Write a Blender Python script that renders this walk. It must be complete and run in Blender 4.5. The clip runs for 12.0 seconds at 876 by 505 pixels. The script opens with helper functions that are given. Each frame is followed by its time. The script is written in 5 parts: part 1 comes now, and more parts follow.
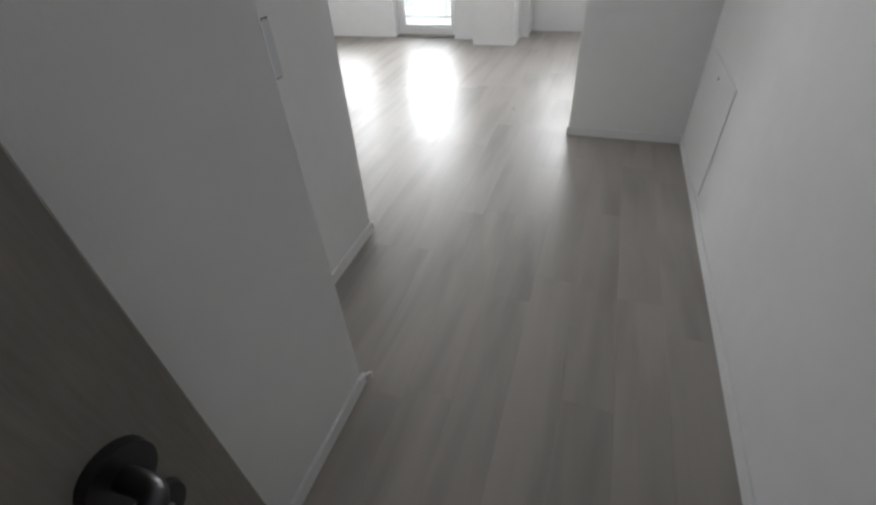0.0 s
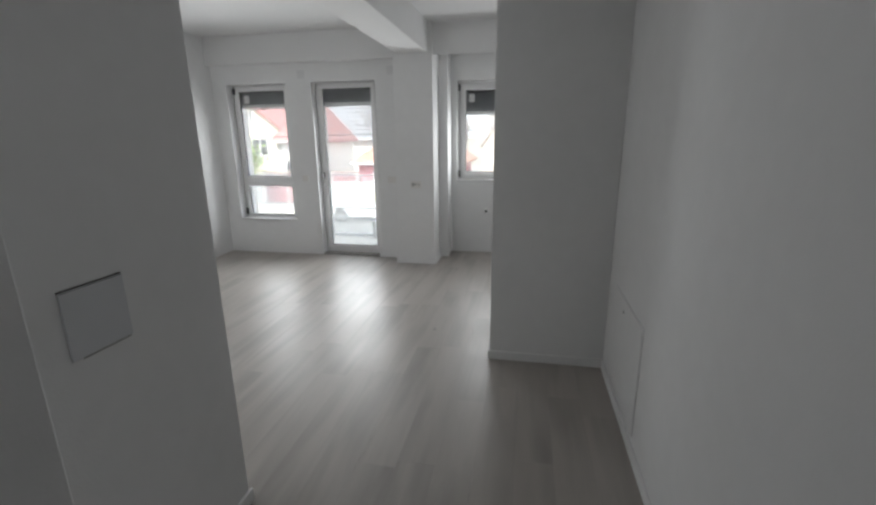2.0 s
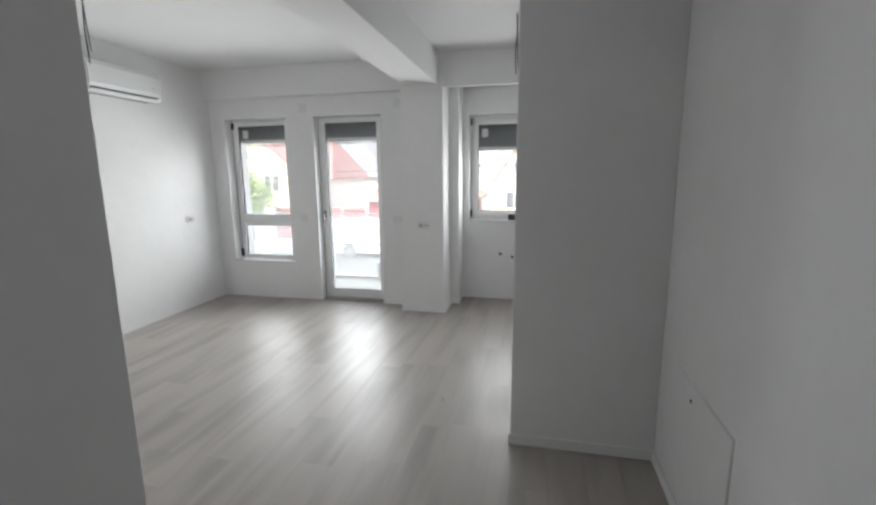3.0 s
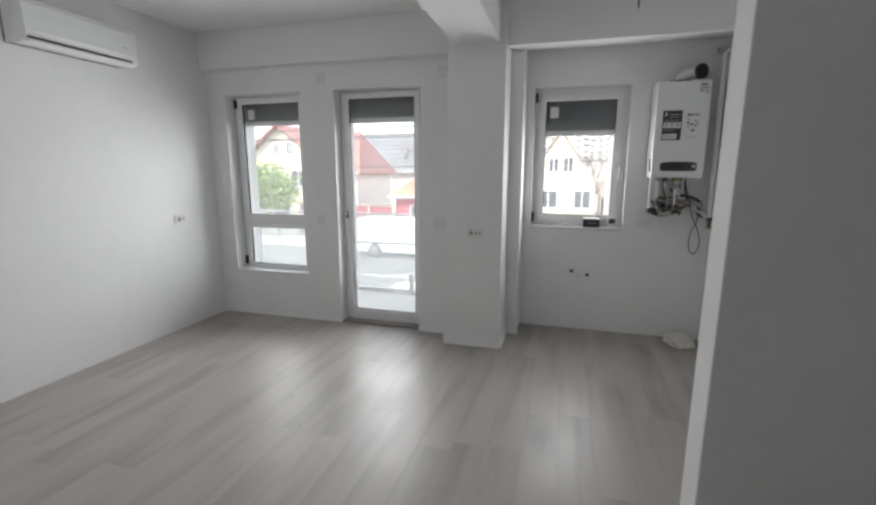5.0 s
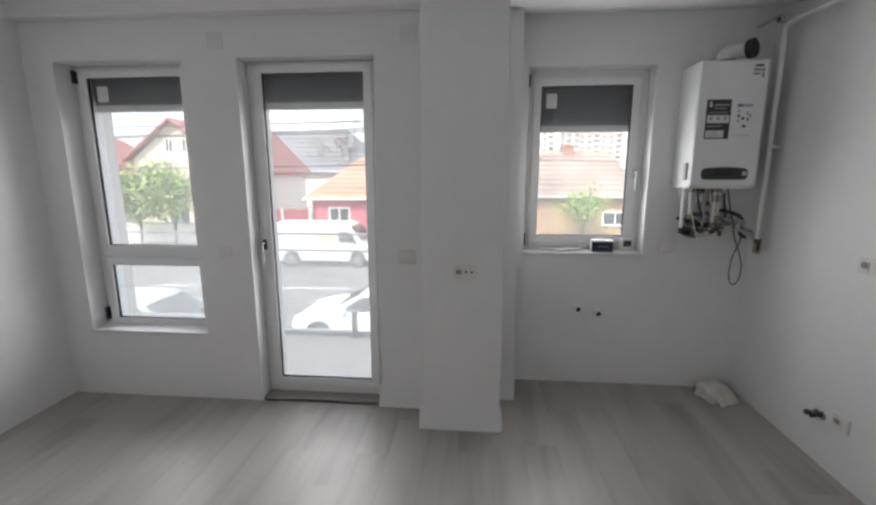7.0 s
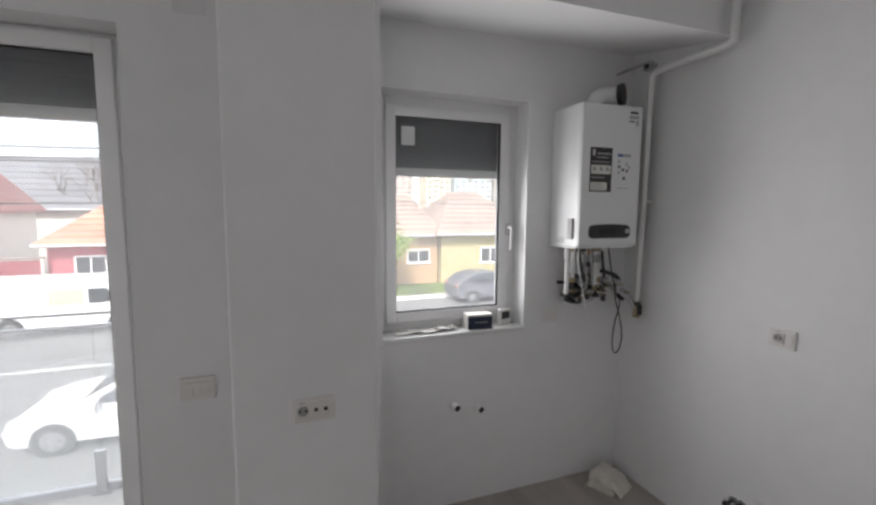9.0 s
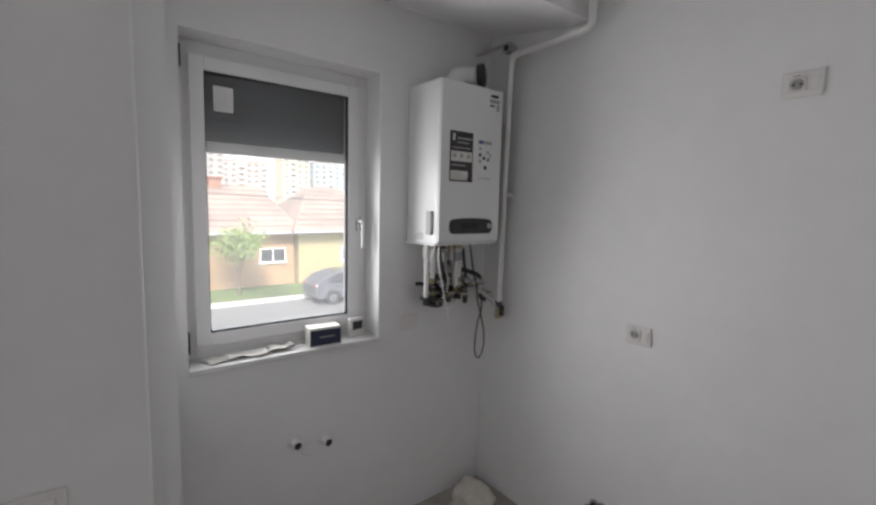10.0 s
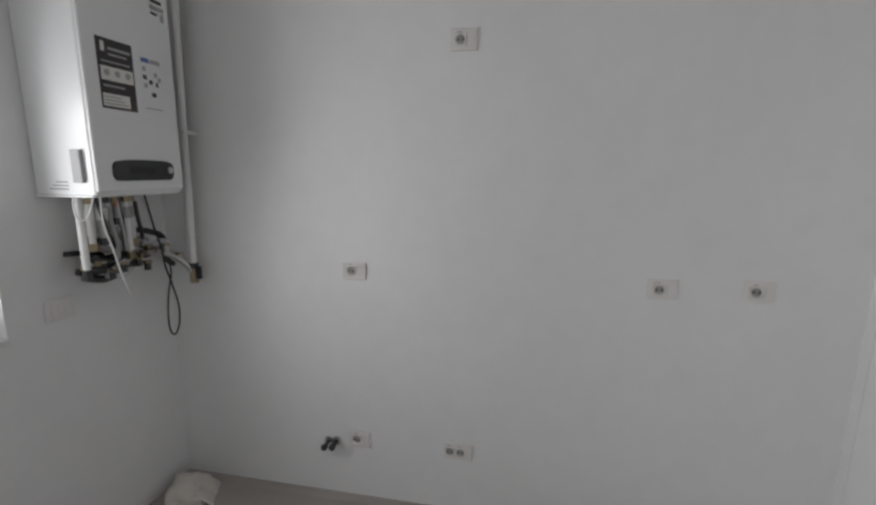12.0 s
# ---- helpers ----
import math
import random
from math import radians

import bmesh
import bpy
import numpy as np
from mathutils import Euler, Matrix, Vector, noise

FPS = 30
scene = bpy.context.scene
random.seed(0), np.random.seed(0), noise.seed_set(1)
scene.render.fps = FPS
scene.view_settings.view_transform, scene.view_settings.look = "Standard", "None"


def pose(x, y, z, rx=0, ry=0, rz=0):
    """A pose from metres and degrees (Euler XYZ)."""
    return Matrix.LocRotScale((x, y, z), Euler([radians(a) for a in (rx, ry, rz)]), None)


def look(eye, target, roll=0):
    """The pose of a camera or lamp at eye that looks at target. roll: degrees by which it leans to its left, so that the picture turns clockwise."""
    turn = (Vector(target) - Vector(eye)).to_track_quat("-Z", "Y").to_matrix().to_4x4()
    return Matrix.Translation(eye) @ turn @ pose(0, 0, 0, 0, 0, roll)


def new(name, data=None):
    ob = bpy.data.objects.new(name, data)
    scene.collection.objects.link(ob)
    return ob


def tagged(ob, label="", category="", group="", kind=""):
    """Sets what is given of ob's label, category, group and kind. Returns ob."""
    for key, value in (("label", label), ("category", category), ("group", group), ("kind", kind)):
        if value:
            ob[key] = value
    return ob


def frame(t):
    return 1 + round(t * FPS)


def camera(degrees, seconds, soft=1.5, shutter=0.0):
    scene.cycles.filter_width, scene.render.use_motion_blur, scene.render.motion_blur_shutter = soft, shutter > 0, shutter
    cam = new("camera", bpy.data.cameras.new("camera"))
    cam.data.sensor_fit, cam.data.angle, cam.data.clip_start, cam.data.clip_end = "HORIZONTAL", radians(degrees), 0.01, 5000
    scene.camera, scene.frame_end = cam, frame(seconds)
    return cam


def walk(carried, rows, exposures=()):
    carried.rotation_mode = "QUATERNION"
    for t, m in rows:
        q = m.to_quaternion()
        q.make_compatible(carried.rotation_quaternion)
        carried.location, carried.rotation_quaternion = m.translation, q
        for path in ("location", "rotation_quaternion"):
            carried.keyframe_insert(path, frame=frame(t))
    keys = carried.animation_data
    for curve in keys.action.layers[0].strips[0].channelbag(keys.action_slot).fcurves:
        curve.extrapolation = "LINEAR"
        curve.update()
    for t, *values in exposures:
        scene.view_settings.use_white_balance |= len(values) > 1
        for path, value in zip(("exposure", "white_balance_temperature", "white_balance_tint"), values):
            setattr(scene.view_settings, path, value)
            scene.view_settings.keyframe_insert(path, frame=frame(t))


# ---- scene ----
cam = camera(89.3, 12.0, soft=2.6)
PATH = [
    (0, (-0.107, 1.431, 1.509), (-0.668, 2.876, 0.245), -4.3),
    (0.5, (-0.066, 1.412, 1.524), (-0.472, 3.033, 0.425), -2.8),
    (1, (-0.064, 1.456, 1.561), (-0.425, 3.213, 0.675), -2.3),
    (1.5, (-0.061, 1.595, 1.577), (-0.428, 3.443, 0.905), -1.1),
    (2, (-0.053, 1.789, 1.586), (-0.427, 3.687, 1.078), -0.6),
    (2.5, (-0.109, 2.056, 1.586), (-0.489, 3.978, 1.184), -0.7),
    (3, (-0.156, 2.331, 1.59), (-0.579, 4.253, 1.236), -0.5),
    (3.2, (-0.149, 2.469, 1.571), (-0.607, 4.385, 1.229), -0.3),
    (4.8, (-0.603, 3.359, 1.527), (-1.156, 5.246, 1.161), 0.1),
    (5, (-0.676, 3.475, 1.531), (-1.206, 5.369, 1.166), 0.1),
    (5.5, (-0.837, 3.768, 1.59), (-1.282, 5.677, 1.194), 0.1),
    (6, (-1.044, 4.059, 1.623), (-1.36, 5.991, 1.214), -0.2),
    (6.5, (-1.178, 4.328, 1.595), (-1.414, 6.275, 1.207), -0.1),
    (6.7, (-1.238, 4.456, 1.6), (-1.444, 6.409, 1.22), -0.0),
    (8.3, (-1.44, 5.23, 1.595), (-1.269, 7.201, 1.306), -0.5),
    (8.5, (-1.443, 5.343, 1.609), (-1.139, 7.304, 1.357), -0.2),
    (9, (-1.488, 5.653, 1.691), (-0.793, 7.517, 1.486), 0.4),
    (9.5, (-1.371, 5.79, 1.694), (-0.444, 7.557, 1.553), 0.5),
    (10, (-1.243, 5.972, 1.657), (-0.014, 7.537, 1.45), 1.4),
    (10.5, (-1.1, 6.062, 1.606), (0.354, 7.396, 1.282), 1.3),
    (11, (-1.084, 6.12, 1.568), (0.559, 7.185, 1.162), 1.2),
    (11.5, (-1.161, 6.174, 1.563), (0.639, 6.95, 1.163), 0.7),
    (12, (-1.252, 6.16, 1.573), (0.68, 6.531, 1.211), 0.5),
]
EXPOSURES = [(0.0, 4.86, 6400, 8), (0.5, 4.54, 6400, 8), (1.0, 4.16, 6400, 8), (1.5, 3.68, 6400, 8), (2.0, 3.98, 6400, 8), (2.5, 4.28, 6400, 8), (3.2, 4.18, 6410, 8), (5.0, 3.89, 6440, 9), (6.0, 3.74, 6450, 10), (6.7, 3.70, 6460, 11), (8.5, 3.54, 6530, 13), (9.5, 3.78, 6530, 13), (10.5, 3.58, 6520, 13), (12.0, 3.74, 6480, 11)]
walk(cam, [(t, look(eye, target, roll)) for t, eye, target, roll in PATH], EXPOSURES)

# ---- daylight: bright, thinly overcast sky and a veiled sun from behind the building ----
SUN_HEIGHT, SUN_TURN = radians(48), radians(205)
world = bpy.data.worlds.new("sky")
scene.world = world
world.use_nodes = True
wn, wl = world.node_tree.nodes, world.node_tree.links
wn.clear()
sky = wn.new("ShaderNodeTexSky")
sky.sky_type, sky.sun_disc = "NISHITA", False
sky.sun_elevation, sky.sun_rotation = SUN_HEIGHT, SUN_TURN
sky.dust_density, sky.air_density = 3.0, 1.0
coord = wn.new("ShaderNodeTexCoord")
cloud = wn.new("ShaderNodeTexNoise")
cloud.inputs["Scale"].default_value, cloud.inputs["Detail"].default_value = 2.2, 6
cover = wn.new("ShaderNodeMapRange")
cover.inputs["From Min"].default_value, cover.inputs["From Max"].default_value = 0.38, 0.6
cover.inputs["To Min"].default_value, cover.inputs["To Max"].default_value = 0.5, 0.92
blend = wn.new("ShaderNodeMix")
blend.data_type = "RGBA"
blend.inputs["B"].default_value = (7.2, 7.5, 8.0, 1)
backing = wn.new("ShaderNodeBackground")
backing.inputs["Strength"].default_value = 0.025
wout = wn.new("ShaderNodeOutputWorld")
wl.new(coord.outputs["Generated"], cloud.inputs["Vector"])
wl.new(cloud.outputs["Fac"], cover.inputs["Value"])
wl.new(cover.outputs["Result"], blend.inputs["Factor"])
wl.new(sky.outputs["Color"], blend.inputs["A"])
wl.new(blend.outputs["Result"], backing.inputs["Color"])
wl.new(backing.outputs["Background"], wout.inputs["Surface"])
sun = new("sun", bpy.data.lights.new("sun", "SUN"))
sun.data.energy, sun.data.angle, sun.data.color = 0.6, radians(12), (1.0, 0.95, 0.88)
sun.matrix_world = look((-20 * math.sin(SUN_TURN + math.pi), 20 * math.cos(SUN_TURN), 22), (0, 0, 0))

# skylight entering at each opening
for name, x0, x1, z0, z1, y, watts, opened in (("skylight_window", -3.9, -3.26, 0.57, 1.95, 7.535, 0.80, 112), ("skylight_door", -2.68, -2.05, 0.45, 1.95, 7.525, 1.06, 140), ("skylight_kitchen", -0.85, -0.26, 1.13, 1.84, 7.976, 0.62, 152)):
    lamp = new(name, bpy.data.lights.new(name, "AREA"))
    lamp.data.shape, lamp.data.size, lamp.data.size_y = "RECTANGLE", x1 - x0, z1 - z0
    lamp.data.energy, lamp.data.color = watts, (1.0, 1.0, 1.0)
    lamp.data.spread = radians(opened)
    lamp.matrix_world = look(((x0 + x1) / 2, y, (z0 + z1) / 2), ((x0 + x1) / 2, 0.0, (z0 + z1) / 2))


# ---- materials ----
def material(name, rgb, rough=0.5, metal=0.0, vary=0.0, scale=6.0, bump=0.0, bump_scale=60.0, spec=0.5, stretch=(1, 1, 1), random_tint=0.0, grain=0.0, streak=0.0, patchy=0.0):
    m = bpy.data.materials.new(name)
    m.use_nodes = True
    n, l = m.node_tree.nodes, m.node_tree.links
    b = n["Principled BSDF"]
    b.inputs["Roughness"].default_value, b.inputs["Metallic"].default_value = rough, metal
    b.inputs["Specular IOR Level"].default_value = spec
    b.inputs["Base Color"].default_value = (*rgb, 1)
    if not (vary or bump or random_tint or grain):
        return m
    tc = n.new("ShaderNodeTexCoord")
    mp = n.new("ShaderNodeMapping")
    mp.inputs["Scale"].default_value = stretch
    l.new(tc.outputs["Object"], mp.inputs["Vector"])
    source = mp.outputs["Vector"]
    info = n.new("ShaderNodeObjectInfo")
    if random_tint:
        off = n.new("ShaderNodeVectorMath")
        off.operation = "ADD"
        far = n.new("ShaderNodeMath")
        far.operation, far.inputs[1].default_value = "MULTIPLY", 37.0
        l.new(info.outputs["Random"], far.inputs[0])
        l.new(source, off.inputs[0])
        l.new(far.outputs[0], off.inputs[1])
        source = off.outputs[0]
    value = None
    for amount, size, detail in ((vary, scale, 4), (grain, scale * 9, 6)):
        if amount:
            t = n.new("ShaderNodeTexNoise")
            t.inputs["Scale"].default_value, t.inputs["Detail"].default_value = size, detail
            l.new(source, t.inputs["Vector"])
            r = n.new("ShaderNodeMapRange")
            r.inputs["From Min"].default_value, r.inputs["From Max"].default_value = 0.3, 0.7
            r.inputs["To Min"].default_value, r.inputs["To Max"].default_value = 1 - amount, 1 + amount
            l.new(t.outputs["Fac"], r.inputs["Value"])
            if value is None:
                value = r.outputs["Result"]
            else:
                q = n.new("ShaderNodeMath")
                q.operation = "MULTIPLY"
                l.new(value, q.inputs[0])
                l.new(r.outputs["Result"], q.inputs[1])
                value = q.outputs[0]
    if streak:
        # sparse dark figure in the wood
        t = n.new("ShaderNodeTexNoise")
        t.inputs["Scale"].default_value, t.inputs["Detail"].default_value, t.inputs["Distortion"].default_value = scale * 1.5, 2.5, 0.4
        l.new(source, t.inputs["Vector"])
        r = n.new("ShaderNodeMapRange")
        r.inputs["From Min"].default_value, r.inputs["From Max"].default_value = 0.46, 0.76
        r.inputs["To Min"].default_value, r.inputs["To Max"].default_value = 1, 1 - streak
        l.new(t.outputs["Fac"], r.inputs["Value"])
        q = n.new("ShaderNodeMath")
        q.operation = "MULTIPLY"
        l.new(value, q.inputs[0])
        l.new(r.outputs["Result"], q.inputs[1])
        value = q.outputs[0]
    if random_tint:
        r = n.new("ShaderNodeMapRange")
        r.inputs["To Min"].default_value, r.inputs["To Max"].default_value = 1 - random_tint, 1 + random_tint
        l.new(info.outputs["Random"], r.inputs["Value"])
        if value is None:
            value = r.outputs["Result"]
        else:
            q = n.new("ShaderNodeMath")
            q.operation = "MULTIPLY"
            l.new(value, q.inputs[0])
            l.new(r.outputs["Result"], q.inputs[1])
            value = q.outputs[0]
    if patchy:
        # dull, dusty patches in the gloss
        t = n.new("ShaderNodeTexNoise")
        t.inputs["Scale"].default_value, t.inputs["Detail"].default_value = 2.6, 6
        l.new(tc.outputs["Object"] if not random_tint else n.new("ShaderNodeNewGeometry").outputs["Position"], t.inputs["Vector"])
        r = n.new("ShaderNodeMapRange")
        r.inputs["From Min"].default_value, r.inputs["From Max"].default_value = 0.35, 0.65
        r.inputs["To Min"].default_value, r.inputs["To Max"].default_value = rough - patchy, rough + patchy
        l.new(t.outputs["Fac"], r.inputs["Value"])
        l.new(r.outputs["Result"], b.inputs["Roughness"])
    if value is not None:
        mix = n.new("ShaderNodeVectorMath")
        mix.operation = "SCALE"
        mix.inputs[0].default_value = rgb
        l.new(value, mix.inputs["Scale"])
        l.new(mix.outputs["Vector"], b.inputs["Base Color"])
    if bump:
        t = n.new("ShaderNodeTexNoise")
        t.inputs["Scale"].default_value, t.inputs["Detail"].default_value = bump_scale, 5
        l.new(source, t.inputs["Vector"])
        u = n.new("ShaderNodeBump")
        u.inputs["Strength"].default_value, u.inputs["Distance"].default_value = bump, 0.004
        l.new(t.outputs["Fac"], u.inputs["Height"])
        l.new(u.outputs["Normal"], b.inputs["Normal"])
    return m


def glass_material(name, tint=(0.97, 0.99, 0.98), veil=0.17):
    """Clear glass with a thin translucent veil added to imitate glare and haze over the view."""
    m = bpy.data.materials.new(name)
    m.use_nodes = True
    n, l = m.node_tree.nodes, m.node_tree.links
    b = n["Principled BSDF"]
    b.inputs["Base Color"].default_value = (*tint, 1)
    b.inputs["Roughness"].default_value = 0.0
    b.inputs["IOR"].default_value = 1.45
    b.inputs["Transmission Weight"].default_value = 1.0
    # pale scattering layer that washes out what is seen through the pane
    film = n.new("ShaderNodeBsdfTranslucent")
    film.inputs["Color"].default_value = (0.9, 0.9, 0.9, 1)
    veil_noise = n.new("ShaderNodeTexNoise")
    veil_noise.inputs["Scale"].default_value, veil_noise.inputs["Detail"].default_value = 2.5, 5
    amount = n.new("ShaderNodeMapRange")
    amount.inputs["To Min"].default_value, amount.inputs["To Max"].default_value = veil * 0.6, veil * 1.4
    where = n.new("ShaderNodeTexCoord")
    mix = n.new("ShaderNodeMixShader")
    l.new(where.outputs["Object"], veil_noise.inputs["Vector"])
    l.new(veil_noise.outputs["Fac"], amount.inputs["Value"])
    l.new(amount.outputs["Result"], mix.inputs["Fac"])
    l.new(b.outputs["BSDF"], mix.inputs[1])
    l.new(film.outputs["BSDF"], mix.inputs[2])
    l.new(mix.outputs["Shader"], n["Material Output"].inputs["Surface"])
    return m


WALL = material("wall_paint", (0.855, 0.855, 0.855), 0.75, vary=0.025, scale=1.3, bump=0.12, bump_scale=90, spec=0.25, grain=0.012)
CEIL = material("ceiling_paint", (0.85, 0.85, 0.85), 0.8, vary=0.02, scale=1.0, bump=0.1, bump_scale=80, spec=0.2)
PLANK = material("grey_oak_laminate", (0.402, 0.372, 0.343), 0.41, streak=0.27, vary=0.06, patchy=0.03, scale=0.55, bump=0.02, bump_scale=5, stretch=(8.0, 1.0, 1), random_tint=0.018, grain=0.02, spec=0.75)
CORE = material("plank_gap", (0.06, 0.05, 0.045), 0.8)
PVC = material("white_pvc", (0.90, 0.90, 0.90), 0.28, vary=0.015, scale=3)
GASKET = material("black_rubber", (0.02, 0.02, 0.022), 0.6)
GLASS = glass_material("clear_glass")
SHUTTER = material("grey_shutter_slats", (0.19, 0.195, 0.215), 0.5, vary=0.06, scale=8)
SHUTTER_BAR = material("light_aluminium", (0.55, 0.56, 0.58), 0.45, metal=0.3)
PLASTIC = material("white_plastic", (0.80, 0.782, 0.76), 0.35)
# grey that carries the shade of socket recesses and a narrow gap
RECESS_SHADE = material("recess_shade_grey", (0.36, 0.355, 0.345), 0.5)
DARK = material("dark_plastic", (0.03, 0.032, 0.035), 0.4)
STEEL = material("brushed_steel", (0.55, 0.55, 0.55), 0.3, metal=1.0, vary=0.05, scale=20)
BRASS = material("worn_brass", (0.36, 0.30, 0.20), 0.4, metal=1.0, vary=0.15, scale=30)
COPPER = material("copper_pipe", (0.45, 0.22, 0.12), 0.4, metal=1.0, vary=0.15, scale=30)
ENAMEL = material("white_enamel", (0.83, 0.84, 0.84), 0.25, vary=0.01, scale=4)
PIPE = material("white_painted_pipe", (0.78, 0.78, 0.77), 0.4, vary=0.03, scale=10)
DOOR = material("dark_brown_door_foil", (0.25, 0.225, 0.205), 0.45, vary=0.12, scale=3, stretch=(6, 6, 0.6), bump=0.03, grain=0.08)
HANDLE = material("dark_satin_metal", (0.09, 0.09, 0.095), 0.35, metal=1.0)
PAPER = material("white_paper", (0.75, 0.74, 0.70), 0.8, vary=0.05, scale=9)
CLOTH = material("soiled_white_sack", (0.74, 0.71, 0.65), 0.9, vary=0.14, scale=14, bump=0.4, bump_scale=40, grain=0.08)
NAVY = material("navy_card", (0.02, 0.028, 0.06), 0.45)
GREYSKIRT = material("grey_skirting", (0.33, 0.31, 0.29), 0.5, vary=0.1, scale=5)
WIRE = material("black_cable", (0.02, 0.02, 0.02), 0.5)
WHITEWIRE = material("white_cable", (0.75, 0.75, 0.74), 0.5)
STONE = material("white_marble_sill", (0.78, 0.78, 0.78), 0.3, vary=0.05, scale=5)
CONCRETE = material("pale_concrete", (0.42, 0.41, 0.39), 0.85, vary=0.12, scale=1.5, grain=0.06)
BALCONY = material("pale_balcony_tile", (0.70, 0.68, 0.63), 0.6, vary=0.05, scale=2.0, grain=0.03)
RENDER_WHITE = material("white_facade_render", (0.72, 0.70, 0.66), 0.9, vary=0.05, scale=0.8, bump=0.3, bump_scale=30)
ASPHALT = material("asphalt", (0.15, 0.15, 0.147), 0.9, vary=0.2, scale=0.25, grain=0.1)
GRASS = material("grass", (0.10, 0.15, 0.035), 0.9, vary=0.4, scale=0.6, bump=0.5, bump_scale=20, grain=0.2)
EARTH = material("bare_ground", (0.22, 0.20, 0.16), 0.95, vary=0.3, scale=0.1, grain=0.2)
PAINT_LINE = material("road_paint", (0.7, 0.7, 0.68), 0.7, vary=0.1, scale=3)
CARWHITE = material("white_car_paint", (0.75, 0.76, 0.77), 0.15)
SILVER = material("silver_blue_car_paint", (0.42, 0.50, 0.54), 0.2)
CARDARK = material("dark_grey_car_paint", (0.11, 0.115, 0.13), 0.2)
CARGLASS = material("tinted_car_glass", (0.03, 0.035, 0.04), 0.05)
TYRE = material("tyre_rubber", (0.03, 0.03, 0.03), 0.8)
YELLOW_PLATE = material("yellow_sign_panel", (0.62, 0.58, 0.34), 0.5)
LAMPGLASS = material("headlight_plastic", (0.6, 0.62, 0.64), 0.1)
REDTILE = material("red_roof_tiles", (0.34, 0.145, 0.13), 0.75, vary=0.15, scale=1.0, grain=0.15)
ORANGETILE = material("orange_roof_tiles", (0.42, 0.225, 0.155), 0.8, vary=0.2, scale=0.8, grain=0.15)
GREYTILE = material("grey_roof_tiles", (0.16, 0.165, 0.18), 0.7, vary=0.15, scale=0.8, grain=0.12)
BROWNTILE = material("weathered_brown_tiles", (0.30, 0.235, 0.20), 0.85, vary=0.25, scale=0.7, grain=0.2)
CREAM = material("cream_render", (0.62, 0.57, 0.47), 0.9, vary=0.06, scale=0.6)
PINK = material("raspberry_render", (0.44, 0.13, 0.15), 0.9, vary=0.08, scale=0.6)
MAROON = material("maroon_sheet", (0.27, 0.06, 0.07), 0.6, vary=0.1, scale=1.5)
ORANGE = material("orange_render", (0.46, 0.31, 0.19), 0.9, vary=0.08, scale=0.6)
YELLOW = material("yellow_render", (0.46, 0.40, 0.23), 0.9, vary=0.08, scale=0.6)
FLATGREY = material("grey_panel_block", (0.46, 0.44, 0.42), 0.9, vary=0.08, scale=0.2)
FLATBLUE = material("pale_blue_block", (0.48, 0.55, 0.58), 0.9, vary=0.06, scale=0.2)
FLATPINK = material("pale_red_block", (0.58, 0.50, 0.47), 0.9, vary=0.06, scale=0.2)
FARGLASS = material("far_window_glass", (0.17, 0.18, 0.19), 0.2)
WINDOWDARK = material("dark_window_glass", (0.05, 0.055, 0.06), 0.1)
BARK = material("bark", (0.13, 0.10, 0.075), 0.95, vary=0.2, scale=5, bump=0.5, bump_scale=12)
LEAF = material("spring_leaves", (0.24, 0.33, 0.09), 0.7, vary=0.3, scale=3, random_tint=0.1)
POLE = material("weathered_concrete_pole", (0.45, 0.44, 0.42), 0.9, vary=0.1, scale=2)
LAB_DARK = material("dark_label_print", (0.035, 0.03, 0.03), 0.4)
BROWNDARK = material("dark_brown_rubber", (0.045, 0.034, 0.03), 0.6)
LAB_BLUE = material("blue_label_print", (0.08, 0.14, 0.35), 0.4)
PALE = material("pale_painted_metal", (0.77, 0.77, 0.775), 0.5, vary=0.03, scale=4)
COVER = material("grey_painted_cover", (0.68, 0.69, 0.71), 0.5, vary=0.03, scale=4)
LIGHTGREY = material("pale_grey_plastic", (0.55, 0.55, 0.55), 0.5)
LAB_GREY = material("grey_label_print", (0.38, 0.38, 0.38), 0.5)


# ---- small builders ----
def add_box(bm, lo, hi, bevel=0.0, segments=2):
    made = bmesh.ops.create_cube(bm, size=1.0)["verts"]
    for v in made:
        v.co = Vector([(a + b) / 2 + c * (b - a) for a, b, c in zip(lo, hi, v.co)])
    if bevel:
        edges = {e for v in made for e in v.link_edges}
        bmesh.ops.bevel(bm, geom=list(edges), offset=bevel, segments=segments, affect="EDGES", profile=0.5)
    return bm


def box(lo, hi, bevel=0.0, segments=2):
    return add_box(bmesh.new(), lo, hi, bevel, segments)


def boxes(*pairs, bevel=0.0):
    bm = bmesh.new()
    for lo, hi in pairs:
        add_box(bm, lo, hi, bevel)
    return bm


def add_rod(bm, a, b, r, r2=None, sides=14):
    a, b = Vector(a), Vector(b)
    turn = (b - a).to_track_quat("Z", "Y").to_matrix().to_4x4()
    m = Matrix.Translation((a + b) / 2) @ turn
    bmesh.ops.create_cone(bm, cap_ends=True, segments=sides, radius1=r, radius2=r if r2 is None else r2, depth=(b - a).length, matrix=m)
    return bm


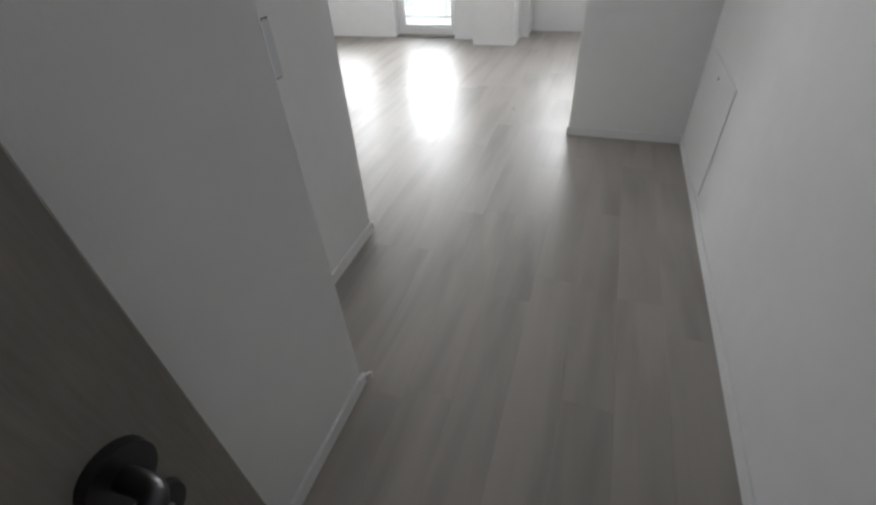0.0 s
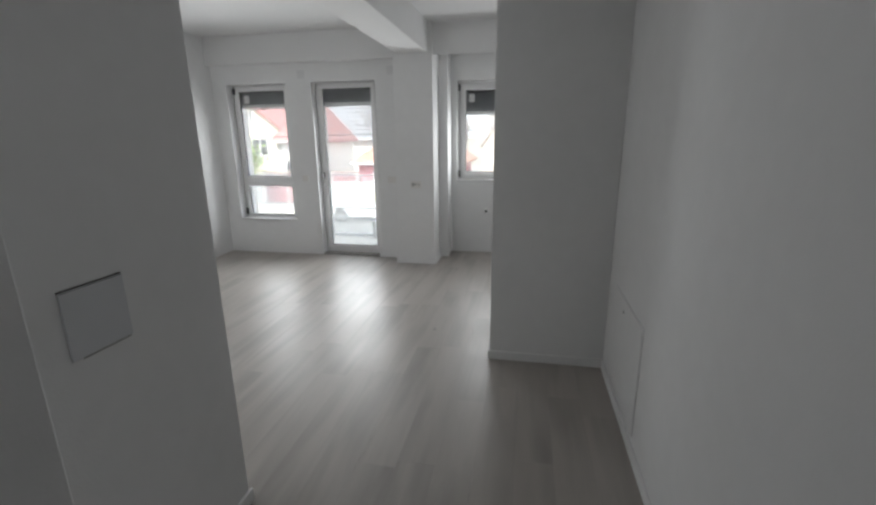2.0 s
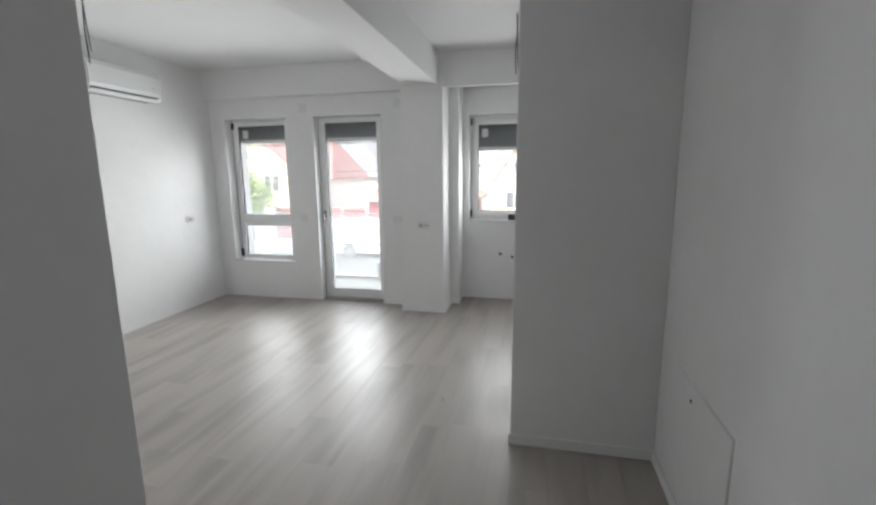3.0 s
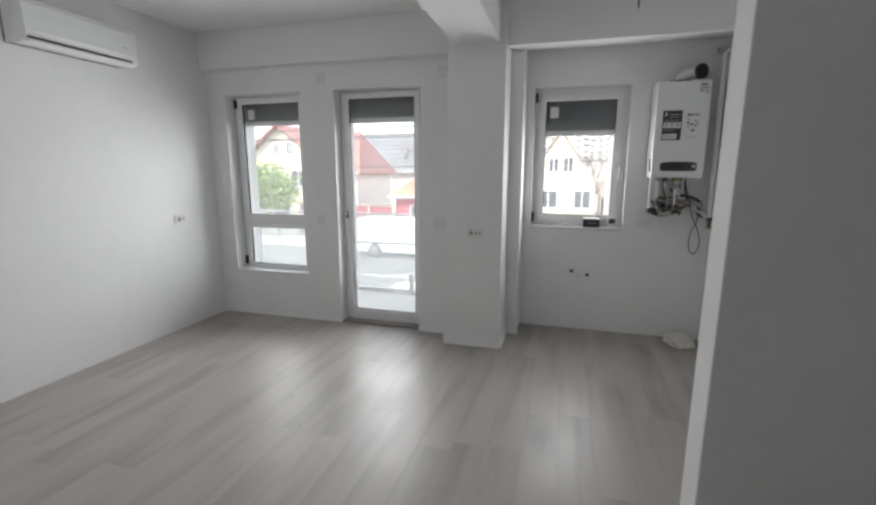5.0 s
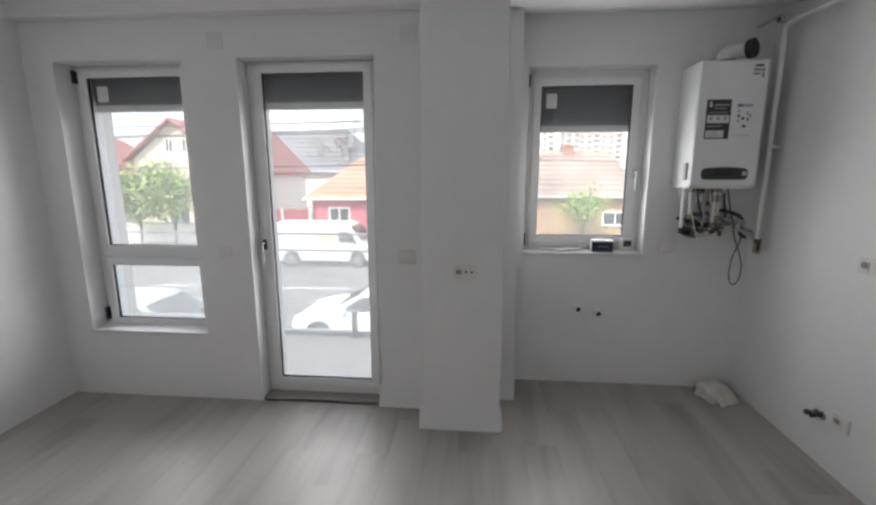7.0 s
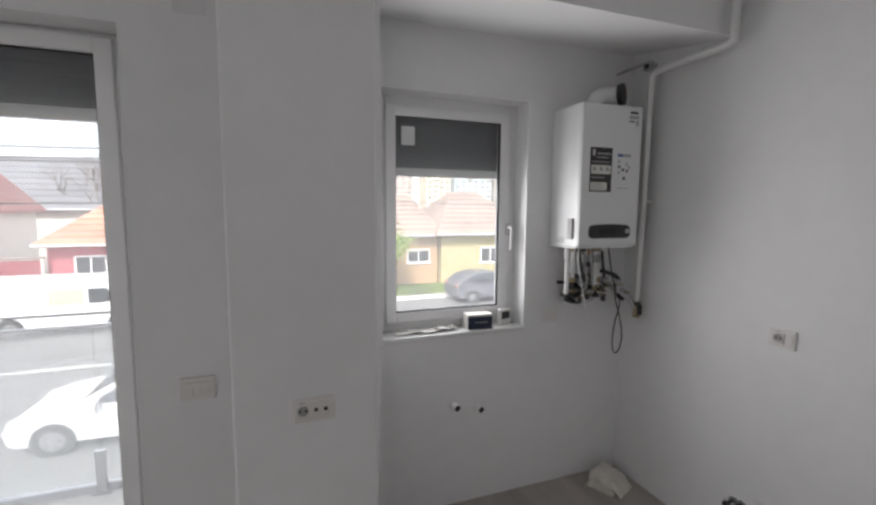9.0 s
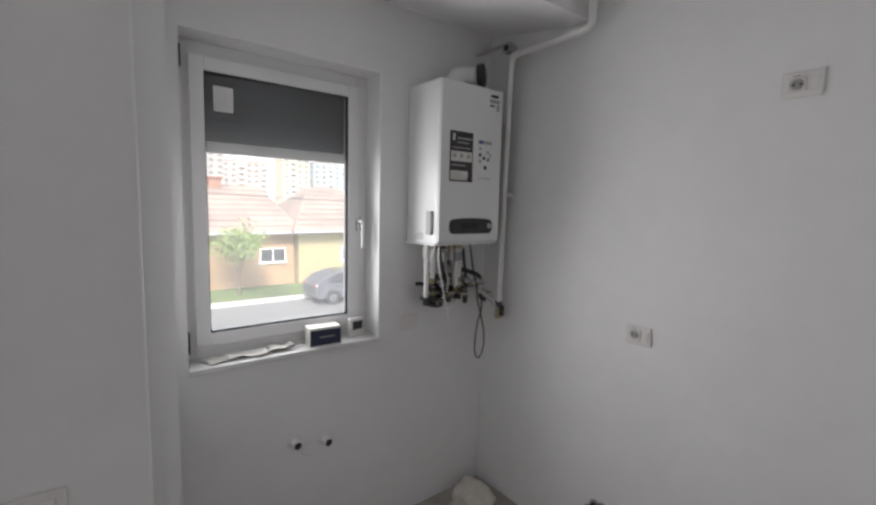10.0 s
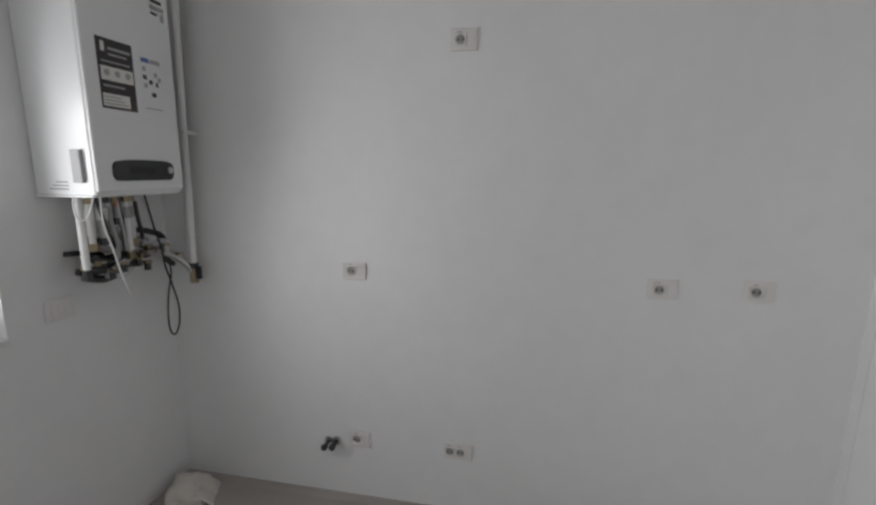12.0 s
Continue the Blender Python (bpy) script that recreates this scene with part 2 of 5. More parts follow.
def rod(a, b, r, r2=None, sides=14):
    return add_rod(bmesh.new(), a, b, r, r2, sides)


def tube(points, r, sides=10, cyclic=False, smooth=True):
    """A bent round cable or pipe through the points, as a bmesh."""
    bm = bmesh.new()
    pts = [Vector(p) for p in points]
    if smooth and len(pts) > 2:
        fine = []
        for i in range(len(pts) - 1):
            p0, p1, p2, p3 = pts[max(i - 1, 0)], pts[i], pts[i + 1], pts[min(i + 2, len(pts) - 1)]
            for k in range(8):
                u = k / 8
                fine.append(0.5 * (2 * p1 + (p2 - p0) * u + (2 * p0 - 5 * p1 + 4 * p2 - p3) * u * u + (3 * p1 - p0 - 3 * p2 + p3) * u ** 3))
        pts = fine + [pts[-1]]
    rings, side = [], Vector((0.3, 0.5, 0.81))
    for i, p in enumerate(pts):
        d = (pts[min(i + 1, len(pts) - 1)] - pts[max(i - 1, 0)]).normalized()
        side = (side - d * side.dot(d)).normalized()
        up = d.cross(side)
        rings.append([bm.verts.new(p + r * (side * math.cos(2 * math.pi * k / sides) + up * math.sin(2 * math.pi * k / sides))) for k in range(sides)])
    for a, b in zip(rings, rings[1:]):
        for k in range(sides):
            bm.faces.new((a[k], a[(k + 1) % sides], b[(k + 1) % sides], b[k]))
    bm.faces.new(rings[0][::-1])
    bm.faces.new(rings[-1])
    for f in bm.faces:
        f.smooth = True
    return bm


def prism(profile, axis, a, b):
    """A closed outline of (u, v) pairs drawn out along an axis from a to b."""
    bm = bmesh.new()
    put = {"x": lambda u, v, w: (w, u, v), "y": lambda u, v, w: (u, w, v), "z": lambda u, v, w: (u, v, w)}[axis]
    lo = [bm.verts.new(put(u, v, a)) for u, v in profile]
    hi = [bm.verts.new(put(u, v, b)) for u, v in profile]
    bm.faces.new(lo)
    bm.faces.new(hi[::-1])
    n = len(profile)
    for k in range(n):
        bm.faces.new((lo[(k + 1) % n], lo[k], hi[k], hi[(k + 1) % n]))
    bmesh.ops.recalc_face_normals(bm, faces=bm.faces)
    return bm


def mesh_of(name, bm, mat, smooth=False):
    me = bpy.data.meshes.new(name)
    bm.to_mesh(me)
    bm.free()
    me.materials.append(mat)
    if smooth:
        for p in me.polygons:
            p.use_smooth = True
    return me


def part(name, bm, mat, parent, label="", smooth=False):
    ob = new(name, mesh_of(name, bm, mat, smooth))
    ob.parent = parent
    if label:
        ob["label"] = label
    return ob


def thing(name, label, category, at=(0, 0, 0), turn=0.0, group="", kind=""):
    ob = new(name)
    ob.matrix_world = pose(*at, 0, 0, turn)
    return tagged(ob, label, category, group, kind)


def structure(name, bm, mat, label, category):
    return tagged(new(name, mesh_of(name, bm, mat)), label, category, kind="structure")


# ---- plan of the flat ----
LEFT, RIGHT, HALL_R = -4.203, 0.578, 0.528
FRONT, KITCHEN = 7.385, 7.85
BACK, CEILING = 3.245, 2.84
HALL_A, HALL_B, STEP = -0.805, -1.213, 2.295
STUB0, STUB1, STUB_X = 4.766, 4.905, -0.262
PIL0, PIL1, PIL_Y = -1.625, -1.155, 7.150
NICHE = -1.045
OUT, KOUT = 7.72, 8.20
WIN = (-4.0, -3.145, 0.47, 2.265)
DOORWAY = (-2.79, -1.935, 0.0, 2.265)
KWIN = (-0.970, -0.135, 0.985, 2.275)


def wall_with_openings(x0, x1, y0, y1, z0, z1, holes):
    bm = bmesh.new()
    x = x0
    for a, b, c, d in sorted(holes):
        add_box(bm, (x, y0, z0), (a, y1, z1))
        if c > z0:
            add_box(bm, (a, y0, z0), (b, y1, c))
        add_box(bm, (a, y0, d), (b, y1, z1))
        x = b
    add_box(bm, (x, y0, z0), (x1, y1, z1))
    return bm


LOW = -0.05
structure("wall_front", wall_with_openings(LEFT - 0.2, PIL0 + 0.05, FRONT, OUT, LOW, CEILING, [WIN, DOORWAY]), WALL, "smooth white painted wall with a window and a balcony door", "wall")
structure("wall_kitchen", wall_with_openings(NICHE, RIGHT, KITCHEN, KOUT, LOW, CEILING, [KWIN]), WALL, "smooth white painted kitchen wall with a small window", "wall")
structure("wall_niche", box((PIL0 + 0.05, 7.55, LOW), (NICHE, KOUT, CEILING)), WALL, "narrow white return wall beside the column", "wall")
structure("column", box((PIL0, PIL_Y, LOW), (PIL1, 7.55, CEILING), 0.006), WALL, "white plastered concrete column between door and kitchen", "column")
structure("wall_left", box((LEFT - 0.2, BACK - 0.2, LOW), (LEFT, FRONT, CEILING)), WALL, "long plain white side wall of the living room", "wall")
structure("wall_back", box((LEFT, BACK - 0.2, LOW), (HALL_B - 0.2, BACK, CEILING)), WALL, "plain white back wall of the living room", "wall")
structure("wall_hall_left", box((HALL_B - 0.2, STEP, LOW), (HALL_B, BACK, CEILING), 0.004), WALL, "white hall wall with a small recessed meter cover", "wall")
structure("wall_hall_step", box((HALL_B - 0.2, 0.5, LOW), (HALL_A, STEP, CEILING), 0.004), WALL, "white hall wall set forward beside the entrance", "wall")
structure("wall_hall_right", box((HALL_R, 0.5, LOW), (RIGHT + 0.2, STUB1, CEILING)), WALL, "plain white hall wall with an access panel", "wall")
structure("wall_right", box((RIGHT, STUB1, LOW), (RIGHT + 0.2, KOUT, CEILING)), WALL, "plain white kitchen wall with sockets", "wall")
structure("wall_stub", box((STUB_X, STUB0, LOW), (HALL_R, STUB1, CEILING), 0.004), WALL, "short white partition between hall and kitchen", "wall")
structure("wall_entrance", wall_with_openings(HALL_A, HALL_R, 0.5, 0.68, LOW, CEILING, [(-0.64, 0.30, LOW, 2.08)]), WALL, "white wall round the entrance doorway", "wall")
# unseen enclosure added beyond the entrance so bounced light stays in the hall
structure("wall_landing", boxes(((-1.6, -1.2, LOW), (1.4, -1.05, CEILING)), ((-1.6, -1.05, LOW), (-1.45, 0.5, CEILING)), ((1.25, -1.05, LOW), (1.4, 0.5, CEILING)), ((-1.45, 0.48, LOW), (HALL_B - 0.2, 0.5, CEILING)), ((RIGHT + 0.2, 0.48, LOW), (1.25, 0.5, CEILING))), WALL, "unseen white walls added behind the entrance to return light to the hall", "wall")
structure("ceiling", box((-4.5, -1.3, CEILING), (1.5, 8.3, CEILING + 0.2)), CEIL, "flat white plastered ceiling", "ceiling")
structure("beam_long", box((-1.565, 0.7, 2.51), (-1.205, PIL_Y + 0.1, CEILING), 0.005), CEIL, "white plastered ceiling beam running to the column", "beam")
structure("beam_front", box((LEFT, 7.30, 2.50), (PIL0, FRONT, CEILING), 0.005), CEIL, "white plastered beam above window and balcony door", "beam")
structure("beam_kitchen", prism([(7.20, 2.492), (KITCHEN, 2.60), (KITCHEN, CEILING), (7.20, CEILING)], "x", PIL1, RIGHT), CEIL, "white plastered beam across the kitchen niche", "beam")
structure("floor_base", boxes(((-4.4, 0.5, -0.25), (0.78, 7.72, -0.012)), ((NICHE - 0.1, 7.72, -0.25), (0.78, 8.2, -0.012)), ((-1.6, -1.2, -0.25), (1.4, 0.5, -0.012))), CORE, "dark screed under the laminate floor", "floor")


# ---- windows ----
def make_window(name, label, hole, y, panes, shut, hinge_dark, sill=True, handle_at=None, sticker=None):
    """White plastic window in a wall opening. panes: glass rectangles (x0, x1, z0, z1); y: inner face of the frame."""
    x0, x1, z0, z1 = hole
    w = thing(name, label, "window" if sill else "door", kind="structure")
    f = 0.05
    frame_b = boxes(((x0, y + 0.02, z0), (x0 + f, y + 0.085, z1)), ((x1 - f, y + 0.02, z0), (x1, y + 0.085, z1)), ((x0 + f, y + 0.02, z1 - f), (x1 - f, y + 0.085, z1)), ((x0 + f, y + 0.02, z0), (x1 - f, y + 0.085, z0 + f * 0.8)), bevel=0.003)
    low = min(p[2] for p in panes) - 0.035
    add_box(frame_b, (x0 + f, y + 0.018, z0 + f * 0.8), (x1 - f, y + 0.08, low), 0.003)
    for upper, lower in zip(panes, panes[1:]):
        add_box(frame_b, (x0 + f, y + 0.018, lower[3] + 0.035), (x1 - f, y + 0.08, upper[2] - 0.035), 0.003)
    part("window_frame", frame_b, PVC, w)
    for a, b, c, d in panes:
        s = 0.055
        lo_a, hi_b = max(a - s, x0 + 0.028), min(b + s, x1 - 0.028)
        sash = boxes(((lo_a, y, c - s), (a, y + 0.06, d + s)), ((b, y, c - s), (hi_b, y + 0.06, d + s)), ((a, y, d), (b, y + 0.06, d + s)), ((a, y, c - s), (b, y + 0.06, c)), bevel=0.004)
        part("sash", sash, PVC, w)
        g = 0.0045
        part("gasket", boxes(((a, y + 0.012, c), (a + g, y + 0.03, d)), ((b - g, y + 0.012, c), (b, y + 0.03, d)), ((a + g, y + 0.012, d - g), (b - g, y + 0.03, d)), ((a + g, y + 0.012, c), (b - g, y + 0.03, c + g))), GASKET, w)
        pane = part("pane", box((a - 0.004, y + 0.03, c - 0.004), (b + 0.004, y + 0.036, d + 0.004)), GLASS, w)
        pane.visible_shadow = False
    # roller shutter hanging outside the glass, partly down
    a, b = panes[0][0], panes[0][1]
    top = panes[0][3]
    z = top + 0.05
    while z > shut + 0.045:
        part("slat", prism([(y + 0.092, z - 0.036), (y + 0.098, z - 0.037), (y + 0.104, z - 0.030), (y + 0.104, z - 0.006), (y + 0.098, z + 0.001), (y + 0.092, z)], "x", x0 + 0.02, x1 - 0.02), SHUTTER, w)
        z -= 0.0372
    part("shutter_bar", box((x0 + 0.02, y + 0.086, shut - 0.004), (x1 - 0.02, y + 0.108, shut + 0.042), 0.003), PVC, w)
    for gx in (x0 + 0.006, x1 - 0.034):
        part("guide_rail", boxes(((gx, y + 0.087, z0), (gx + 0.028, y + 0.112, z1))), SHUTTER_BAR, w)
    if hinge_dark:
        part("hinge", boxes(((x0 + 0.004, y - 0.012, z1 - 0.11), (x0 + 0.022, y + 0.019, z1 - 0.03)), ((x0 + 0.004, y - 0.012, z0 + 0.05), (x0 + 0.022, y + 0.019, z0 + 0.14))), DARK, w)
    else:
        part("hinge", box((x1 - 0.024, y - 0.014, z1 - 0.12), (x1 - 0.006, y + 0.019, z1 - 0.04), 0.002), LAB_GREY, w)
        part("hinge", box((x1 - 0.024, y - 0.014, z0 + 0.12), (x1 - 0.006, y + 0.019, z0 + 0.20), 0.002), LAB_GREY, w)
    if handle_at:
        hx, hz = handle_at
        h = part("handle", box((hx - 0.014, y - 0.012, hz - 0.035), (hx + 0.014, y, hz + 0.035), 0.004), HANDLE if not sill else LIGHTGREY, w)
        part("lever", tube([(hx, y - 0.01, hz + 0.012), (hx, y - 0.045, hz + 0.012), (hx, y - 0.05, hz - 0.02), (hx, y - 0.05, hz - 0.115)], 0.009), STEEL if not sill else PVC, h)
    if sticker:
        sx, sz = sticker
        part("sticker", box((sx, y + 0.026, sz - 0.10), (sx + 0.075, y + 0.0295, sz)), PALE, w, "small pale paper label stuck on the glass")
    if sill:
        part("window_sill", box((x0, y - (y - (FRONT if y < 7.8 else KITCHEN)) - 0.015, z0 - 0.004), (x1, y + 0.02, z0 + 0.02), 0.004), STONE, w, "pale stone sill board")
    return w


make_window("window_1", "white plastic window with a fixed lower light, grey shutter partly down", WIN, 7.515, [(-3.91, -3.25, 1.068, 2.19), (-3.91, -3.25, 0.53, 0.927)], 1.985, True, sticker=(-3.86, 2.14))
make_window("door_1", "white glazed plastic balcony door, closed, grey shutter partly down", DOORWAY, 7.50, [(-2.695, -2.035, 0.122, 2.195)], 1.985, False, sill=False, handle_at=(-2.745, 1.09))
make_window("window_2", "white plastic kitchen window, closed, grey shutter partly down", KWIN, 7.965, [(-0.868, -0.241, 1.108, 2.168)], 1.862, True, handle_at=(-0.19, 1.56), sticker=(-0.83, 2.12))
# threshold of the balcony door
structure("door_threshold", box((DOORWAY[0], FRONT + 0.02, -0.01), (DOORWAY[1], 7.52, 0.012), 0.003), GREYSKIRT, "grey threshold strip under the balcony door", "trim")


# ---- skirting ----
def skirting(name, lo, hi, mat=WALL):
    structure(name, box(lo, hi, 0.003), mat, "low white skirting board along the wall" if mat is WALL else "low grey skirting board along the wall", "baseboard")


H, T = 0.065, 0.012
skirting("baseboard_1", (HALL_R - T, 0.7, 0), (HALL_R, STUB0 - T, H))
skirting("baseboard_2", (STUB_X - T, STUB0 - T, 0), (HALL_R, STUB0, H))
skirting("baseboard_3", (STUB_X - T, STUB0, 0), (STUB_X, STUB1, H))
skirting("baseboard_4", (HALL_A, 0.7, 0), (HALL_A + T, STEP + T, H))
skirting("baseboard_5", (HALL_B, STEP + T, 0), (HALL_B + T, BACK + T, H))


def flared(name, profile, axis, a, b):
    structure(name, prism(profile, axis, a, b), WALL, "white plaster flare along the foot of the wall", "baseboard")


F, FH = 0.026, 0.15


def flare_profile(base, way):
    """A foot that curves out from a wall face at base, towards way (+1 or -1)."""
    return [(base, FH), (base, 0.0)] + [(base + way * F * (1 - k / 6) ** 2.2, 0.002 + FH * 0.97 * k / 6) for k in range(6)]


flared("baseboard_6", flare_profile(FRONT, -1), "x", DOORWAY[1] - 0.022, PIL0 - F)
flared("baseboard_7", flare_profile(PIL_Y, -1), "x", PIL0 - F, PIL1 + 0.012)
flared("baseboard_8", flare_profile(PIL0, -1), "y", PIL_Y, FRONT)
flared("baseboard_9", flare_profile(PIL1, 1), "y", PIL_Y - 0.004, 7.55)
flared("baseboard_10", flare_profile(7.55, -1), "x", PIL1 + F, NICHE + 0.014)
curl = thing("skirting_end", "loose curled end of white skirting at the hall corner", "trim", (HALL_A + 0.006, STEP + 0.01, 0.0))
part("strip", tube([(0.004, -0.03, 0.058), (0.012, 0.0, 0.056), (0.02, 0.018, 0.046), (0.022, 0.024, 0.03), (0.018, 0.024, 0.006)], 0.006, 8), PVC, curl)


# ---- hall ----
def make_entrance_door():
    d = thing("entrance_door", "open dark brown entrance door with a metal lever handle", "door", (-0.61, 0.72, 0.0))
    leaf = part("leaf", box((-0.03, 0, 0.008), (0.03, 0.925, 2.05), 0.004), DOOR, d)
    plate = part("rosette", rod((0.03, 0.808, 0.990), (0.046, 0.808, 0.990), 0.047, 0.044, 36), HANDLE, d, "round dark metal rosette")
    part("lever", tube([(0.04, 0.808, 0.990), (0.085, 0.808, 0.990), (0.102, 0.793, 0.989), (0.106, 0.753, 0.987), (0.106, 0.673, 0.985)], 0.016, 16), HANDLE, d, "dark satin lever")
    part("lock_rosette", rod((0.03, 0.815, 0.885), (0.042, 0.815, 0.885), 0.036, 0.033, 32), HANDLE, d)
    part("lock_cylinder", rod((0.04, 0.815, 0.885), (0.048, 0.815, 0.885), 0.009, 0.009, 16), STEEL, d)
    part("hinge", rod((0.03, -0.005, 0.3), (0.03, -0.005, 0.4), 0.008), HANDLE, d)
    part("hinge", rod((0.03, -0.005, 1.6), (0.03, -0.005, 1.7), 0.008), HANDLE, d)


make_entrance_door()


def make_access_panel():
    p = thing("access_panel", "flush white access hatch in the hall wall", "hatch", (HALL_R, 4.25, 0.10))
    part("surround", boxes(((-0.004, -0.372, 0), (-0.0005, -0.366, 0.59)), ((-0.004, 0.366, 0), (-0.0005, 0.372, 0.59)), ((-0.004, -0.366, 0.584), (-0.0005, 0.366, 0.59)), ((-0.004, -0.366, 0), (-0.0005, 0.366, 0.006))), WALL, p)
    part("cover", box((-0.0045, -0.363, 0.009), (-0.0005, 0.363, 0.581), 0.001), WALL, p)
    part("keyhole", rod((-0.009, 0.03, 0.515), (-0.0065, 0.03, 0.515), 0.008), DARK, p)


make_access_panel()


def make_meter_cover():
    p = thing("meter_cover", "small grey-white fuse cover with a dark upper edge", "fuse box", (HALL_B, 2.738, 1.015))
    part("cover", box((0.0005, -0.094, 0.0), (0.008, 0.094, 0.19), 0.003), COVER, p)
    # shade of the gaps above and below, put in as thin dark strips
    part("gap", box((0.0005, -0.094, 0.192), (0.004, 0.094, 0.195)), DARK, p)
    part("lower_gap", box((0.0005, -0.06, -0.006), (0.003, 0.09, -0.002)), RECESS_SHADE, p)


make_meter_cover()


# ---- sockets and switches ----
def plate_thing(name, label, category, at, wall, width, height, fittings, group=""):
    """A plate on a wall. Local x runs along the wall, y points out of it. fittings: (kind, offset along the plate)."""
    turn = {"front": 180.0, "right": 90.0, "left": -90.0}[wall]
    t = thing(name, label, category, at, turn, group)
    part("plate", box((-width / 2, 0.0005, -height / 2), (width / 2, 0.010, height / 2), 0.0035), PLASTIC, t)
    for kind, dx in fittings:
        if kind == "dish":
            bm = bmesh.new()
            add_box(bm, (dx - 0.024, 0.0095, -0.024), (dx + 0.024, 0.0125, 0.024), 0.003)
            m = part("insert", bm, PLASTIC, t)
            ring = bmesh.new()
            bmesh.ops.create_cone(ring, cap_ends=False, segments=24, radius1=0.0205, radius2=0.0175, depth=0.003, matrix=Matrix.Translation((dx, 0.0135, 0)) @ pose(0, 0, 0, 90))
            part("rim", ring, PLASTIC, m)
            # flat disc; grey colour replaces the shade inside a deep dish
            part("dish", rod((dx, 0.0122, 0), (dx, 0.0130, 0), 0.0175, sides=24), RECESS_SHADE, m, "flat socket dish, its recess shade put into the grey colour")
            for hx in (-0.0095, 0.0095):
                part("pin_hole", rod((dx + hx, 0.0129, 0), (dx + hx, 0.0136, 0), 0.0042, sides=10), DARK, m)
            part("mark", box((dx - 0.006, 0.0098, 0.0265), (dx + 0.014, 0.0104, 0.0295)), LAB_GREY, t)
            for cz in (-0.0146, 0.0146):
                part("earth_clip", box((dx - 0.003, 0.0129, cz - 0.0026), (dx + 0.003, 0.015, cz + 0.0026)), STEEL, m)
        elif kind == "rocker":
            part("rocker", prism([(0.0095, -0.024), (0.016, -0.022), (0.012, 0.0), (0.0135, 0.022), (0.0095, 0.024)], "x", dx - 0.0108, dx + 0.0108), PLASTIC, t)
        elif kind == "jack":
            m = part("jack", box((dx - 0.011, 0.0095, -0.024), (dx + 0.011, 0.0125, 0.024), 0.002), PLASTIC, t)
            part("port", box((dx - 0.006, 0.0122, -0.006), (dx + 0.006, 0.013, 0.006)), DARK, m)
        elif kind == "blank":
            part("blank", box((dx - 0.012, 0.0095, -0.022), (dx + 0.012, 0.0118, 0.022), 0.002), PLASTIC, t)
    return t


SINGLE = "cream-white wall socket with a grey dish"
for y, z, label in ((6.89, 1.133, SINGLE + " at worktop height"), (6.416, 2.074, SINGLE + " high on the kitchen wall"), (5.613, 1.121, SINGLE + " at worktop height"), (5.272, 1.132, SINGLE + " at worktop height"), (6.885, 0.307, SINGLE + " low beside water stubs")):
    plate_thing("wall_socket", label, "socket", (RIGHT, y, z), "right", 0.108, 0.082, [("dish", 0.012), ("blank", -0.032)], "sockets on the kitchen wall")
plate_thing("double_socket", "cream-white double wall socket low on the kitchen wall", "socket", (RIGHT, 6.41, 0.305), "right", 0.132, 0.082, [("dish", 0.036), ("dish", -0.0125), ("blank", -0.0505)], "sockets on the kitchen wall")
plate_thing("double_socket", "cream-white wall plate with socket and aerial jack", "socket", (LEFT, 6.887, 1.066), "left", 0.122, 0.082, [("jack", -0.035), ("dish", 0.014)])
plate_thing("triple_socket", "cream-white plate with one socket and two jacks on the column", "socket", (-1.375, PIL_Y, 1.008), "front", 0.135, 0.082, [("dish", 0.036), ("jack", -0.006), ("jack", -0.038)])
plate_thing("light_switch", "cream-white three-way light switch beside the balcony door", "switch", (-1.754, FRONT, 1.042), "front", 0.112, 0.082, [("rocker", -0.026), ("rocker", 0.0), ("rocker", 0.026)])
plate_thing("light_switch", "cream-white light switch between window and balcony door", "switch", (-2.965, FRONT, 1.052), "front", 0.085, 0.082, [("rocker", -0.012), ("rocker", 0.012)])
plate_thing("blank_plate", "cream-white blank wall plate beneath the boiler", "wall plate", (0.042, KITCHEN, 1.055), "front", 0.108, 0.082, [("blank", -0.024), ("blank", 0.0), ("blank", 0.024)])
for x, z in ((-1.726, 2.372), (-2.915, 2.362)):
    j = thing("junction_cover", "plain square junction box cover under the beam", "wall plate", (x, FRONT, z), 180, "junction covers")
    part("cover", box((-0.05, 0.0005, -0.05), (0.05, 0.004, 0.05), 0.002), PALE, j)


